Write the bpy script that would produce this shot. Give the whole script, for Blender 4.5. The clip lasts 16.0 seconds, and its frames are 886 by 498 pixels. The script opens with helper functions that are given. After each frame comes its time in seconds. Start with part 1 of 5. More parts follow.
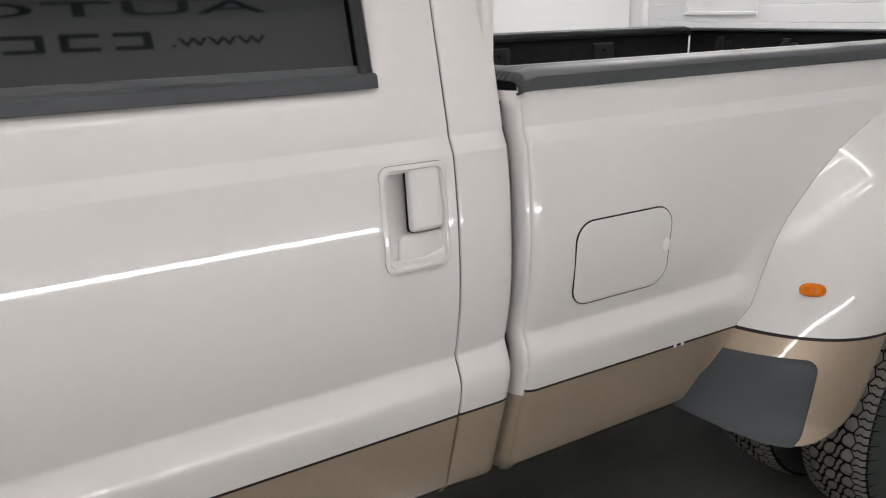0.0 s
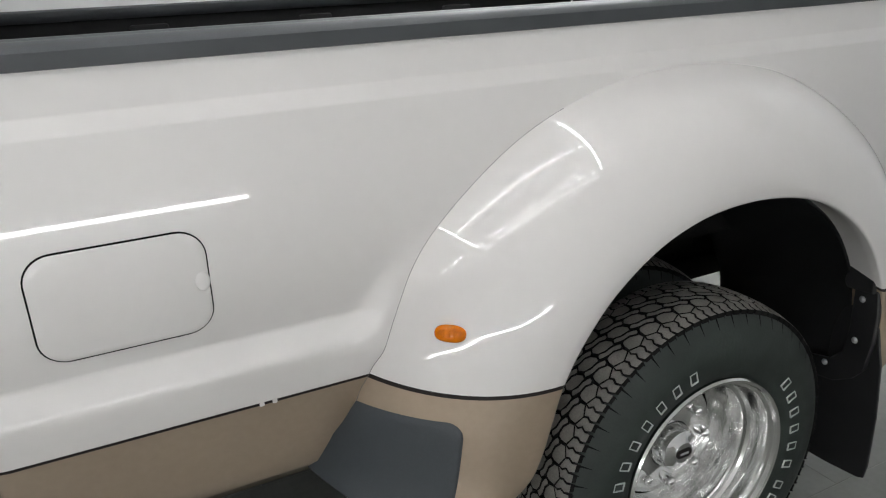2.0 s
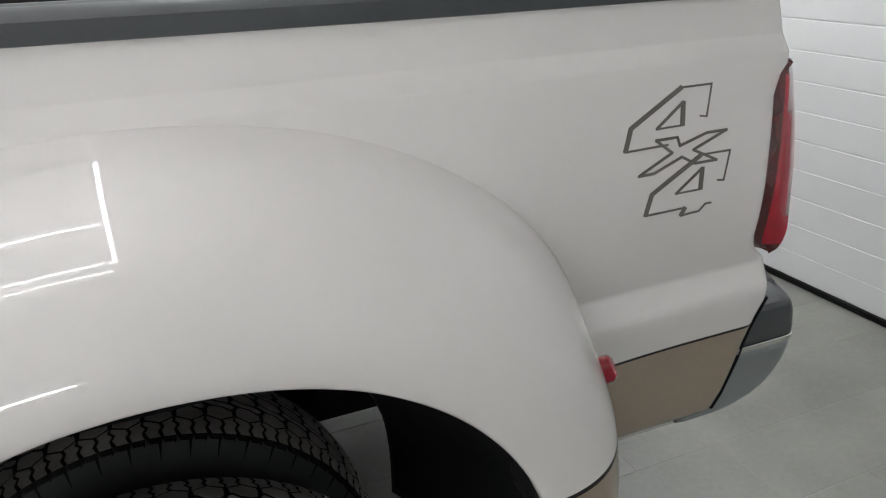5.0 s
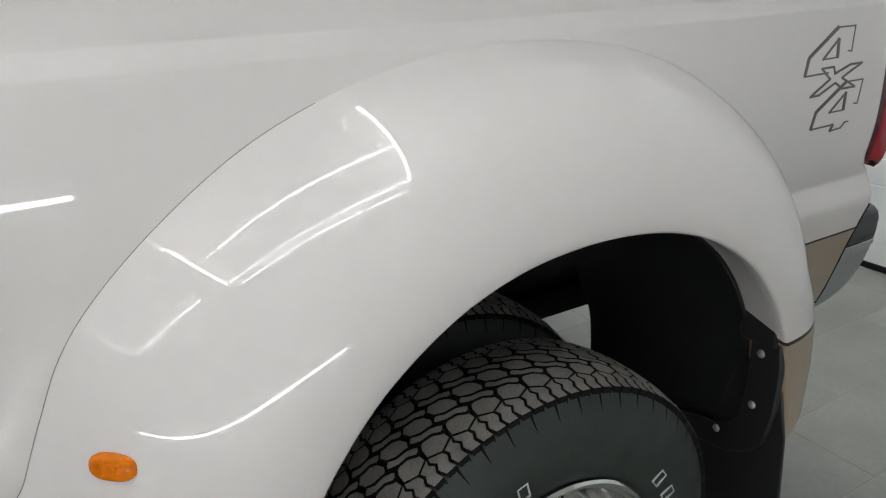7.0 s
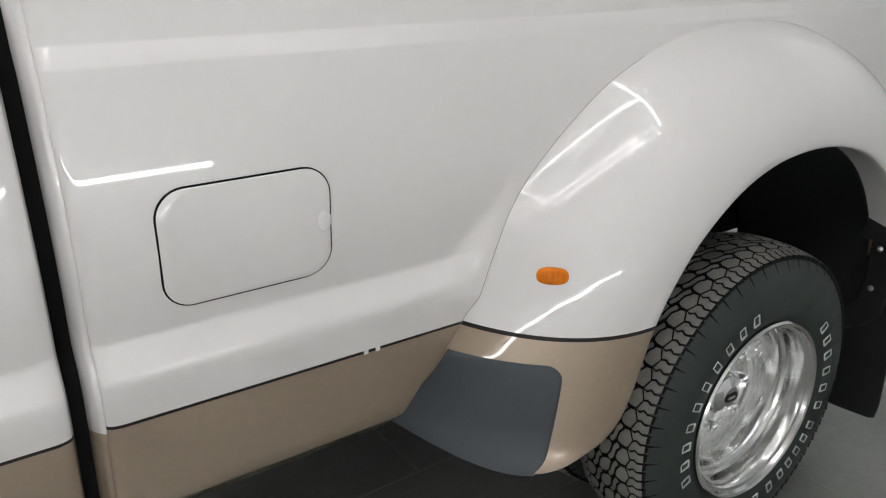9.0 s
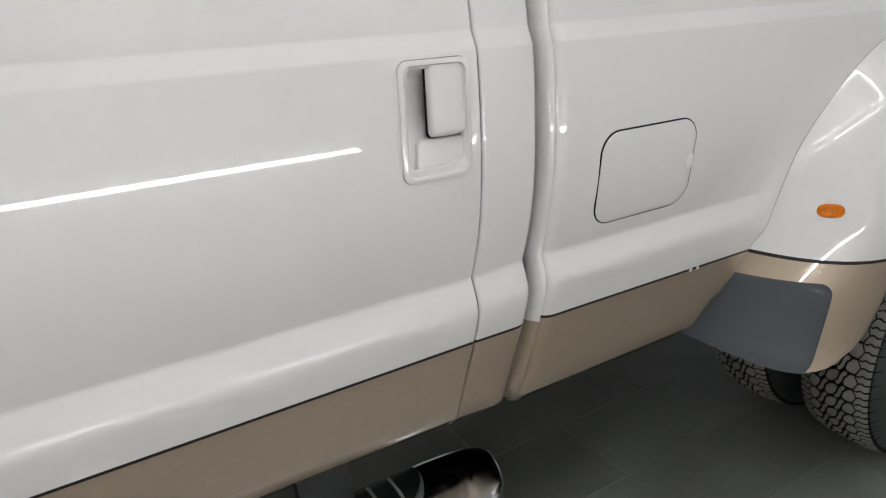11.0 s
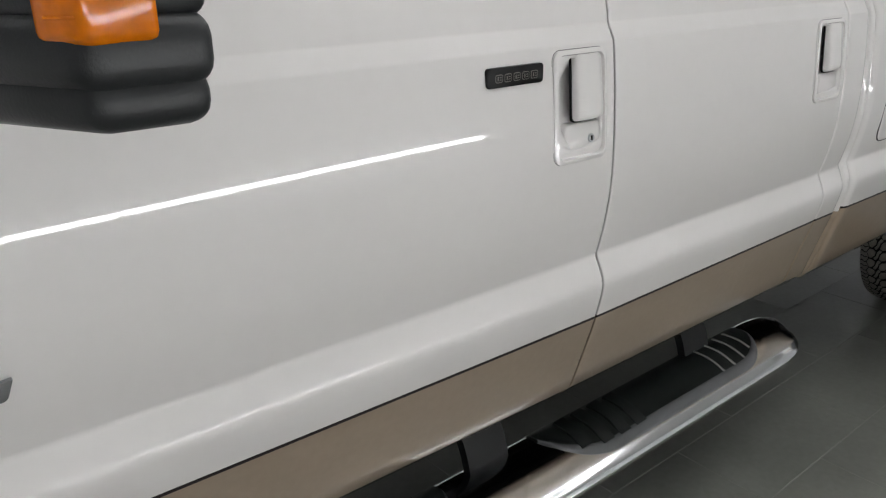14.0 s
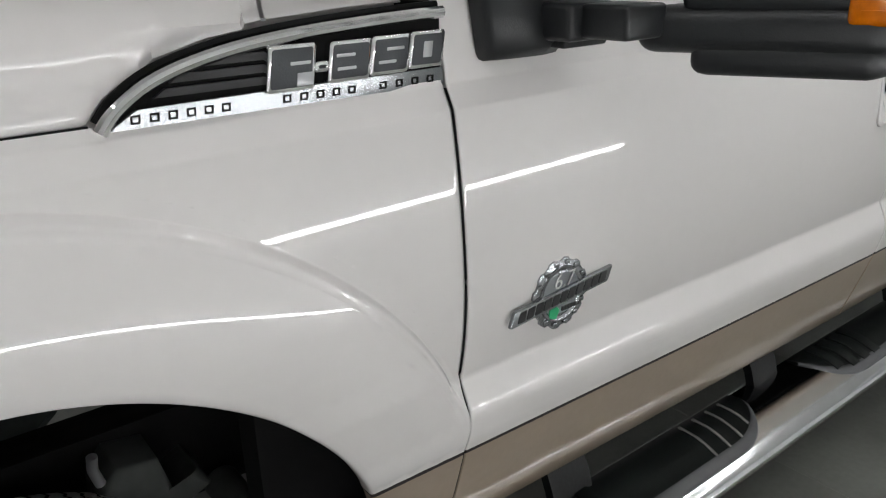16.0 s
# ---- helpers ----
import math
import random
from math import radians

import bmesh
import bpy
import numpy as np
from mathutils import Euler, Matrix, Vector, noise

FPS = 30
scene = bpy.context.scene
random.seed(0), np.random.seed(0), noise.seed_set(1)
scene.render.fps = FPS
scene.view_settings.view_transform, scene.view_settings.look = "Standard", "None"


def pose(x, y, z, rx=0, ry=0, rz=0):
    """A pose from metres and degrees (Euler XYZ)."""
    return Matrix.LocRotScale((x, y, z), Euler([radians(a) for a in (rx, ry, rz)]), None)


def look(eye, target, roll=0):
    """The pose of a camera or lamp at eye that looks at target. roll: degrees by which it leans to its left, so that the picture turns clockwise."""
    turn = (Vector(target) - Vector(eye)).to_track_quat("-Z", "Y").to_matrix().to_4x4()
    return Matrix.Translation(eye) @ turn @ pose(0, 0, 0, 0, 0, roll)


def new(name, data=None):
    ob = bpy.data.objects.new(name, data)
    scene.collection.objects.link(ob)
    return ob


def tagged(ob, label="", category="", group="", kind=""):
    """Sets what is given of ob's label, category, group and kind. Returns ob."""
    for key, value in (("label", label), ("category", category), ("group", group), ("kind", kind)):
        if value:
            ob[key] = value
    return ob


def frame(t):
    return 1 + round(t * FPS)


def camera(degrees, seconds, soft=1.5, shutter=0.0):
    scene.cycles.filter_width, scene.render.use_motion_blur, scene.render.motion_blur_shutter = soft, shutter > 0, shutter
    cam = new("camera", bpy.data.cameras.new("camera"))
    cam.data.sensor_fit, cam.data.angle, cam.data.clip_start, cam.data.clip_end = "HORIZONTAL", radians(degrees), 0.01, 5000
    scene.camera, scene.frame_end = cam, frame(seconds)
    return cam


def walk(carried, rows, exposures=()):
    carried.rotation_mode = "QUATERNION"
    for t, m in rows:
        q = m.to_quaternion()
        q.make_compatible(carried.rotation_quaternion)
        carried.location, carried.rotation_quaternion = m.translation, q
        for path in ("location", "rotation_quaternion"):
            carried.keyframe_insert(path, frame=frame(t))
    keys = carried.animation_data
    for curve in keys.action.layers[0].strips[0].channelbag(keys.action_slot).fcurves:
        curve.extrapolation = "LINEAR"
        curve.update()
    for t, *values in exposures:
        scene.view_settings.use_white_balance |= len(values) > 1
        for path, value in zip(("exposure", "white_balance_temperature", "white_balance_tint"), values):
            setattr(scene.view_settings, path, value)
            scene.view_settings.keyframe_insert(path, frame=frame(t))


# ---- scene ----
cam = camera(60.5, 16.0, soft=1.15)
PATH = [
    (0, (-2.215, -1.12, 1.514), (-1.242, 0.52, 0.912), -1.4),
    (0.5, (-1.98, -1.15, 1.498), (-0.996, 0.454, 0.817), -1.35),
    (1, (-1.708, -1.162, 1.502), (-0.742, 0.441, 0.797), -1.5),
    (1.5, (-1.438, -1.2, 1.480), (-0.516, 0.437, 0.792), -1.9),
    (2, (-1.152, -1.228, 1.477), (-0.311, 0.45, 0.789), -2.4),
    (2.5, (-0.877, -1.146, 1.465), (-0.109, 0.566, 0.775), -1.95),
    (3, (-0.613, -1.057, 1.473), (0.102, 0.674, 0.771), -2.1),
    (3.5, (-0.311, -1.009, 1.475), (0.382, 0.733, 0.78), -2.2),
    (4, (0.026, -0.963, 1.474), (0.72, 0.769, 0.753), -1.3),
    (4.2, (0.121, -0.946, 1.464), (0.802, 0.778, 0.713), -1.3),
    (6.3, (-0.306, -0.943, 1.458), (0.619, 0.67, 0.722), -1.4),
    (6.5, (-0.412, -0.946, 1.45), (0.541, 0.651, 0.715), -1.0),
    (7, (-0.636, -0.919, 1.394), (0.345, 0.662, 0.661), -1.0),
    (7.5, (-0.836, -0.9, 1.369), (0.175, 0.664, 0.64), -0.7),
    (8, (-1.038, -0.937, 1.386), (0.008, 0.607, 0.664), -0.3),
    (8.5, (-1.289, -1.048, 1.396), (-0.236, 0.496, 0.684), -0.4),
    (9, (-1.477, -1.057, 1.396), (-0.422, 0.486, 0.684), -0.5),
    (9.5, (-1.664, -0.998, 1.397), (-0.605, 0.537, 0.674), -0.3),
    (10, (-1.849, -0.984, 1.415), (-0.791, 0.547, 0.684), -0.5),
    (10.2, (-1.944, -1.007, 1.427), (-0.896, 0.532, 0.695), -0.5),
    (12.3, (-2.75, -0.88, 1.402), (-1.669, 0.627, 0.654), 0.1),
    (12.5, (-2.855, -0.892, 1.41), (-1.754, 0.605, 0.67), 0.1),
    (13, (-3.061, -0.926, 1.422), (-1.941, 0.557, 0.683), -0.1),
    (13.5, (-3.238, -0.897, 1.404), (-2.095, 0.575, 0.679), -0.4),
    (14, (-3.459, -0.842, 1.4), (-2.283, 0.611, 0.69), -0.7),
    (14.5, (-3.692, -0.823, 1.415), (-2.504, 0.622, 0.705), -0.8),
    (15, (-3.945, -0.788, 1.422), (-2.745, 0.645, 0.711), -0.8),
    (15.5, (-4.118, -0.748, 1.428), (-2.918, 0.684, 0.713), -0.9),
    (16, (-4.226, -0.698, 1.437), (-3.093, 0.783, 0.716), -1.5),
]
walk(cam, [(t, look(eye, target, roll)) for t, eye, target, roll in PATH],
     exposures=[(0, -0.39, 6750, 13.5), (0.5, -0.30, 6700, 12.5), (1, -0.27, 6600, 11.5), (1.5, -0.24, 6500, 10.5), (3, -0.25, 6500, 9), (4, -0.15, 6550, 11), (4.2, -0.15, 6550, 11), (6.3, -0.18, 6500, 9),
                (7, -0.26, 6500, 9.5), (8, -0.47, 6500, 10), (9, -0.22, 6500, 10), (10, -0.20, 6500, 10), (12.5, -0.43, 6450, 8), (13.5, -0.44, 6500, 9), (14.5, -0.34, 6500, 10.5), (16, -0.31, 6500, 10)])

# ---------------------------------------------------------------- world and light
world = bpy.data.worlds.new("world")
scene.world = world
world.use_nodes = True
world.node_tree.nodes["Background"].inputs[0].default_value = (0.9, 0.95, 1.0, 1)
world.node_tree.nodes["Background"].inputs[1].default_value = 0.004
scene.view_settings.exposure = -0.3
TUBE_POWER = 36.0

# ---------------------------------------------------------------- materials


def ramp_noise(nt, scale, lo, hi, detail=4.0, coord="Object", stretch=None):
    """A noise value mapped to lo..hi; returns the output socket."""
    tc = nt.nodes.new("ShaderNodeNewGeometry" if coord == "Position" else "ShaderNodeTexCoord")
    no = nt.nodes.new("ShaderNodeTexNoise")
    no.inputs["Scale"].default_value = scale
    no.inputs["Detail"].default_value = detail
    if stretch:
        mp = nt.nodes.new("ShaderNodeMapping")
        mp.inputs["Scale"].default_value = stretch
        nt.links.new(tc.outputs[coord], mp.inputs[0])
        nt.links.new(mp.outputs[0], no.inputs["Vector"])
    else:
        nt.links.new(tc.outputs[coord], no.inputs["Vector"])
    mr = nt.nodes.new("ShaderNodeMapRange")
    mr.inputs[1].default_value, mr.inputs[2].default_value = 0.2, 0.8
    mr.inputs[3].default_value, mr.inputs[4].default_value = lo, hi
    nt.links.new(no.outputs[0], mr.inputs[0])
    return mr.outputs[0]


def material(name, colour, rough=0.5, metal=0.0, vary=0.1, scale=6.0, bump=0.0, bump_scale=60.0, coat=0.0,
             coat_rough=0.03, rough_vary=0.1, fine=0.0, emit=0.0, spec=0.5, island=0.0, coord="Object"):
    m = bpy.data.materials.new(name)
    m.use_nodes = True
    nt = m.node_tree
    b = nt.nodes["Principled BSDF"]
    b.inputs["Metallic"].default_value = metal
    b.inputs["Specular IOR Level"].default_value = spec
    if coat:
        b.inputs["Coat Weight"].default_value = coat
        b.inputs["Coat Roughness"].default_value = coat_rough
        b.inputs["Coat IOR"].default_value = 1.6
    val = ramp_noise(nt, scale, 1 - vary, 1 + vary, coord=coord)
    if fine:
        v2 = ramp_noise(nt, scale * 22, 1 - fine, 1 + fine, 2.0, coord)
        mu = nt.nodes.new("ShaderNodeMath")
        mu.operation = "MULTIPLY"
        nt.links.new(val, mu.inputs[0])
        nt.links.new(v2, mu.inputs[1])
        val = mu.outputs[0]
    if island:
        oi = nt.nodes.new("ShaderNodeObjectInfo")
        mr = nt.nodes.new("ShaderNodeMapRange")
        mr.inputs[3].default_value, mr.inputs[4].default_value = 1 - island, 1 + island
        nt.links.new(oi.outputs["Random"], mr.inputs[0])
        mu = nt.nodes.new("ShaderNodeMath")
        mu.operation = "MULTIPLY"
        nt.links.new(val, mu.inputs[0])
        nt.links.new(mr.outputs[0], mu.inputs[1])
        val = mu.outputs[0]
    mix = nt.nodes.new("ShaderNodeVectorMath")
    mix.operation = "SCALE"
    mix.inputs[0].default_value = colour
    nt.links.new(val, mix.inputs["Scale"])
    nt.links.new(mix.outputs[0], b.inputs["Base Color"])
    r = ramp_noise(nt, scale * 1.7, max(0.0, rough * (1 - rough_vary)), min(1.0, rough * (1 + rough_vary)), coord=coord)
    nt.links.new(r, b.inputs["Roughness"])
    if bump:
        h = ramp_noise(nt, bump_scale, 0, 1, 5.0, coord)
        bp = nt.nodes.new("ShaderNodeBump")
        bp.inputs["Strength"].default_value = 0.5
        bp.inputs["Distance"].default_value = bump
        nt.links.new(h, bp.inputs["Height"])
        nt.links.new(bp.outputs[0], b.inputs["Normal"])
    if emit:
        b.inputs["Emission Color"].default_value = (0.985, 0.99, 1.0, 1)
        b.inputs["Emission Strength"].default_value = emit
    return m


WHITE = material("white_paint", (0.765, 0.740, 0.724), 0.42, vary=0.012, scale=2.0, coat=1.0, coat_rough=0.02, fine=0.01)
TAN = material("tan_paint", (0.385, 0.298, 0.218), 0.36, metal=0.35, vary=0.03, scale=3.0, coat=1.0, coat_rough=0.03, fine=0.04)
PIN = material("black_tape", (0.012, 0.008, 0.007), 0.5, vary=0.1, spec=0.3)
GAP = material("dark_gap", (0.006, 0.006, 0.006), 0.9, spec=0.2)
PLASTIC = material("dark_grey_plastic", (0.055, 0.06, 0.066), 0.5, vary=0.12, scale=9, bump=0.0004, bump_scale=420)
GUARD = material("stone_guard_film", (0.040, 0.047, 0.054), 0.46, vary=0.1, scale=7, bump=0.0005, bump_scale=500, fine=0.06)
SHELL = material("mirror_shell_black", (0.017, 0.0185, 0.020), 0.36, vary=0.15, scale=8, bump=0.0003, bump_scale=400)
BLACK = material("black_plastic", (0.014, 0.014, 0.015), 0.48, vary=0.2, scale=8, bump=0.0003, bump_scale=300)
GLOSS = material("gloss_black", (0.005, 0.005, 0.0055), 0.30, vary=0.1, spec=0.25)
LINER = material("wheel_liner_black", (0.0055, 0.006, 0.0065), 0.5, spec=0.35, vary=0.25, scale=9, bump=0.0005, bump_scale=90)
DUSTY = material("dusty_steel", (0.065, 0.070, 0.066), 0.75, vary=0.3, scale=18, bump=0.0008, bump_scale=90)
UNDER = material("underbody_black", (0.007, 0.007, 0.007), 0.9, spec=0.2, vary=0.3, scale=12, bump=0.001, bump_scale=80)
GLASS = material("tinted_glass", (0.006, 0.008, 0.009), 0.03, vary=0.05, spec=0.9)
RUBBER = material("tyre_rubber", (0.021, 0.028, 0.0245), 0.60, vary=0.18, scale=14, bump=0.0006, bump_scale=160, fine=0.12)
TREAD = material("tread_rubber", (0.185, 0.177, 0.160), 0.7, vary=0.3, scale=16, bump=0.0009, bump_scale=120, fine=0.25)
LETTER = material("white_tyre_mark", (0.50, 0.53, 0.51), 0.6, vary=0.12, scale=30)
CHROME = material("chrome", (0.80, 0.80, 0.80), 0.07, metal=1.0, vary=0.04, scale=9)
ALU = material("polished_aluminium", (0.78, 0.78, 0.77), 0.13, metal=1.0, vary=0.06, scale=12, fine=0.05, bump=0.0002, bump_scale=90)
SATIN = material("satin_silver", (0.52, 0.53, 0.54), 0.34, metal=0.8, vary=0.05)
SILVER = material("emblem_silver", (0.30, 0.31, 0.32), 0.22, metal=0.9, vary=0.05)
PADGREY = material("grey_black_rubber", (0.013, 0.016, 0.015), 0.45, spec=0.3, vary=0.2, scale=14, bump=0.0004, bump_scale=260)
BAR = material("brushed_aluminium_bar", (0.80, 0.81, 0.82), 0.12, metal=1.0, vary=0.05, scale=10, bump=0.0001, bump_scale=160)
PADRIM = material("grey_rubber_rim", (0.085, 0.088, 0.092), 0.45, vary=0.15, scale=18, bump=0.0003, bump_scale=260)
RIBGREY = material("light_grey_rubber", (0.26, 0.26, 0.25), 0.6, vary=0.2, scale=30)
STEEL = material("painted_bumper_grey", (0.27, 0.29, 0.30), 0.36, metal=0.5, vary=0.05, coat=0.6)
AMBER = material("amber_lens", (0.66, 0.165, 0.001), 0.09, vary=0.25, scale=60, spec=0.35)
# unworn black rubber of the tread grooves, with their shade put into the colour
GROOVE_SHADE = material("groove_shade_rubber", (0.006, 0.006, 0.006), 0.8, spec=0.2)
RED = material("red_lens", (0.32, 0.007, 0.020), 0.12, vary=0.12, scale=30, coat=1.0)
REDDARK = material("dark_red_lens", (0.09, 0.006, 0.008), 0.12, vary=0.12, scale=30, coat=1.0)
YELLOW = material("yellow_plastic", (0.8, 0.6, 0.03), 0.4)
DECAL = material("grey_decal", (0.13, 0.12, 0.11), 0.45, vary=0.1, scale=40)
GREEN = material("green_enamel", (0.02, 0.32, 0.13), 0.36)
FLOOR = material("dark_floor_tile", (0.168, 0.171, 0.155), 0.36, vary=0.34, scale=2.2, fine=0.10, bump=0.0002, bump_scale=18,
                 rough_vary=0.15, island=0.06, spec=1.0, coord="Position")
GROUT = material("grey_grout", (0.27, 0.268, 0.25), 0.5, vary=0.1, coord="Position")
SEAM = material("grey_sealant", (0.16, 0.155, 0.15), 0.5, vary=0.1)
WALL = material("white_wall", (0.74, 0.75, 0.745), 0.6, vary=0.02, scale=1.2, bump=0.0003, bump_scale=120)
DOORW = material("white_door_panel", (0.72, 0.73, 0.74), 0.4, vary=0.02, scale=1.5, bump=0.0002, bump_scale=200)
CEIL = material("ceiling_white", (0.70, 0.70, 0.69), 0.8, vary=0.03)
SIGN = material("black_vinyl", (0.01, 0.01, 0.011), 0.4)
LAMP = material("lamp_tube", (0.9, 0.9, 0.9), 0.5, emit=TUBE_POWER)
LAMP_LOW = material("lamp_tube_low", (0.9, 0.9, 0.9), 0.5, emit=TUBE_POWER)
HOUSING = material("lamp_housing", (0.6, 0.6, 0.6), 0.5)
BEDLINER = material("bed_liner", (0.009, 0.009, 0.0095), 0.75, spec=0.25, vary=0.25, scale=10, bump=0.001, bump_scale=150)

# ---------------------------------------------------------------- mesh helpers


def part(name, bm, mats, parent=None, label="", smooth=35, solid=0.0, bevel=0.0):
    """Links a bmesh as one mesh object under a thing or a part."""
    me = bpy.data.meshes.new(name)
    if solid or smooth:
        bmesh.ops.recalc_face_normals(bm, faces=bm.faces) if not solid else None
    bm.to_mesh(me)
    bm.free()
    for m in mats if isinstance(mats, (list, tuple)) else [mats]:
        me.materials.append(m)
    if smooth:
        me.polygons.foreach_set("use_smooth", [True] * len(me.polygons))
        me.set_sharp_from_angle(angle=radians(smooth))
    ob = new(name, me)
    if parent:
        ob.parent = parent
    if label:
        ob["label"] = label
    if solid:
        md = ob.modifiers.new("thickness", "SOLIDIFY")
        md.thickness, md.offset = solid, -1
    if bevel:
        md = ob.modifiers.new("edge", "BEVEL")
        md.width, md.segments, md.limit_method, md.angle_limit = bevel, 2, "ANGLE", radians(50)
    return ob


def thing(name, x, y, z, label, category, group="", kind=""):
    e = new(name)
    e.location = (x, y, z)
    e.empty_display_size = 0.1
    return tagged(e, label, category, group, kind)


def at_base(parent, ob):
    """Keeps a part where its world numbers put it, under a parent that is not at the origin."""
    ob.parent = parent
    ob.matrix_parent_inverse = Matrix.Translation(-parent.location)
    return ob


def grid(rows, close_u=False, close_v=False, bm=None, mat=None):
    """A skin over rows of points."""
    bm = bm or bmesh.new()
    vs = [[bm.verts.new(p) for p in row] for row in rows]
    n, m = len(vs), len(vs[0])
    for i in range(n if close_u else n - 1):
        for j in range(m if close_v else m - 1):
            try:
                f = bm.faces.new((vs[i][j], vs[i][(j + 1) % m], vs[(i + 1) % n][(j + 1) % m], vs[(i + 1) % n][j]))
                if mat:
                    f.material_index = mat(i, j)
            except ValueError:
                pass
    return bm


def box(bm, x0, x1, y0, y1, z0, z1, bevel=0.0, seg=2):
    m = Matrix.LocRotScale(((x0 + x1) / 2, (y0 + y1) / 2, (z0 + z1) / 2), None, (abs(x1 - x0), abs(y1 - y0), abs(z1 - z0)))
    vs = bmesh.ops.create_cube(bm, size=1, matrix=m)["verts"]
    if bevel:
        es = list({e for v in vs for e in v.link_edges})
        bmesh.ops.bevel(bm, geom=es, offset=bevel, segments=seg, affect="EDGES", profile=0.5)
    return bm


def rrect(w, h, r, n=6, skew=0.0):
    """Points of a rounded rectangle in x, z."""
    out = []
    for cx, cz, a0 in ((w / 2 - r, h / 2 - r, 0), (-w / 2 + r, h / 2 - r, 90), (-w / 2 + r, -h / 2 + r, 180), (w / 2 - r, -h / 2 + r, 270)):
        for k in range(n + 1):
            a = radians(a0 + 90 * k / n)
            x, z = cx + r * math.cos(a), cz + r * math.sin(a)
            out.append((x + skew * z, z))
    return out


def plate(bm, pts, cx, cz, y_back, y_front, edge=0.0, lean=0.0, mat=0):
    """A prism from x, z points, facing -y, with an eased front edge. lean: change of y with height."""
    def ring(s, y):
        return [(cx + x * s(x, 0), y + lean * z, cz + z) for x, z in pts]
    n = len(pts)
    mx = sum(p[0] for p in pts) / n
    mz = sum(p[1] for p in pts) / n
    rings = []
    for inset, y in ((0, y_back), (0, y_front + edge), (edge * 0.35, y_front + edge * 0.35), (edge, y_front)):
        row = []
        for x, z in pts:
            d = math.hypot(x - mx, z - mz) or 1
            k = max(0.0, 1 - inset / d)
            row.append(bm.verts.new((cx + mx + (x - mx) * k, y + lean * z, cz + mz + (z - mz) * k)))
        rings.append(row)
    fs = []
    for a, b in zip(rings, rings[1:]):
        for i in range(n):
            fs.append(bm.faces.new((a[i], a[(i + 1) % n], b[(i + 1) % n], b[i])))
    fs.append(bm.faces.new(rings[-1]))
    fs.append(bm.faces.new(list(reversed(rings[0]))))
    for f in fs:
        f.material_index = mat
    return bm


def tube(bm, pts, r, n=10, flat=1.0, cap=True):
    """A round (or flattened) bar along points."""
    rings = []
    pts = [Vector(p) for p in pts]
    for i, p in enumerate(pts):
        d = (pts[min(i + 1, len(pts) - 1)] - pts[max(i - 1, 0)]).normalized()
        side = d.cross(Vector((0, 0, 1)))
        side = side.normalized() if side.length > 1e-3 else Vector((1, 0, 0))
        up = side.cross(d).normalized()
        rr = r[i] if isinstance(r, (list, tuple)) else r
        rings.append([bm.verts.new(p + rr * (side * math.cos(2 * math.pi * k / n) + up * flat * math.sin(2 * math.pi * k / n))) for k in range(n)])
    for a, b in zip(rings, rings[1:]):
        for k in range(n):
            bm.faces.new((a[k], a[(k + 1) % n], b[(k + 1) % n], b[k]))
    if cap:
        bm.faces.new(rings[0]), bm.faces.new(list(reversed(rings[-1])))
    return bm


def spin(bm, profile, cx, cz, n=64, mat=None, a0=0.0, a1=360.0):
    """Turns (radius, y) points round the axle through x = cx, z = cz."""
    full = abs(a1 - a0) >= 359.9
    rows = []
    for k in range(n if full else n + 1):
        a = radians(a0 + (a1 - a0) * k / n)
        rows.append([(cx + r * math.cos(a), y, cz + r * math.sin(a)) for r, y in profile])
    return grid(rows, close_u=full, bm=bm, mat=mat)


def spline(pts, u):
    """A smooth curve through points, u from 0 to 1."""
    n = len(pts) - 1
    t = min(max(u, 0), 1) * n
    i = min(int(t), n - 1)
    f = t - i
    p0, p1, p2, p3 = (Vector(pts[min(max(k, 0), n)]) for k in (i - 1, i, i + 1, i + 2))
    return 0.5 * ((2 * p1) + (p2 - p0) * f + (2 * p0 - 5 * p1 + 4 * p2 - p3) * f * f + (3 * p1 - p0 - 3 * p2 + p3) * f ** 3)


def lerp_table(table, x):
    if x <= table[0][0]:
        return table[0][1]
    for (a, va), (b, vb) in zip(table, table[1:]):
        if x <= b:
            return va + (vb - va) * (x - a) / (b - a)
    return table[-1][1]


# ---------------------------------------------------------------- the truck's side: x to its rear, y into it, z up
STRIPE = [(-5.2, 0.80), (-3.65, 0.768), (-2.39, 0.747), (-1.52, 0.751), (-1.36, 0.750), (-0.70, 0.743), (1.2, 0.744)]
CREASE = [(-5.2, 0.91), (-3.65, 0.886), (-2.39, 0.876), (-1.52, 0.876), (-1.36, 0.881), (1.2, 0.879)]
SILL = [(-5.2, 0.60), (-3.65, 0.555), (-2.41, 0.530), (-1.50, 0.522), (-1.36, 0.512), (-0.60, 0.512), (0.8, 0.490), (1.2, 0.486)]
LEDGE = [(-5.2, 1.272), (-4.05, 1.283), (-3.652, 1.290), (-3.2, 1.297), (-2.6, 1.299), (1.2, 1.299)]


def ledge(x):
    return lerp_table(LEDGE, x)


def front_inset(x, z):
    """The body narrows towards its nose, more so higher up."""
    w = min(1.5, max(0.0, (-2.6 - x) / 1.05))
    return w * w * (3 - w) * 0.5 * (0.004 + 0.012 * min(1.0, max(0.0, (z - 0.85) / 0.45)))


def rear_inset(x):
    """The load box narrows a little behind the flare."""
    w = min(1.0, max(0.0, (x - 0.5) / 0.5))
    return 0.020 * w * w * (3 - 2 * w)


def flank(z):
    """The gently hollow and then receding flank between crease and ledge."""
    return -0.006 + (0.85 if z < 1.05 else 0.34) * (z - 1.05) ** 2


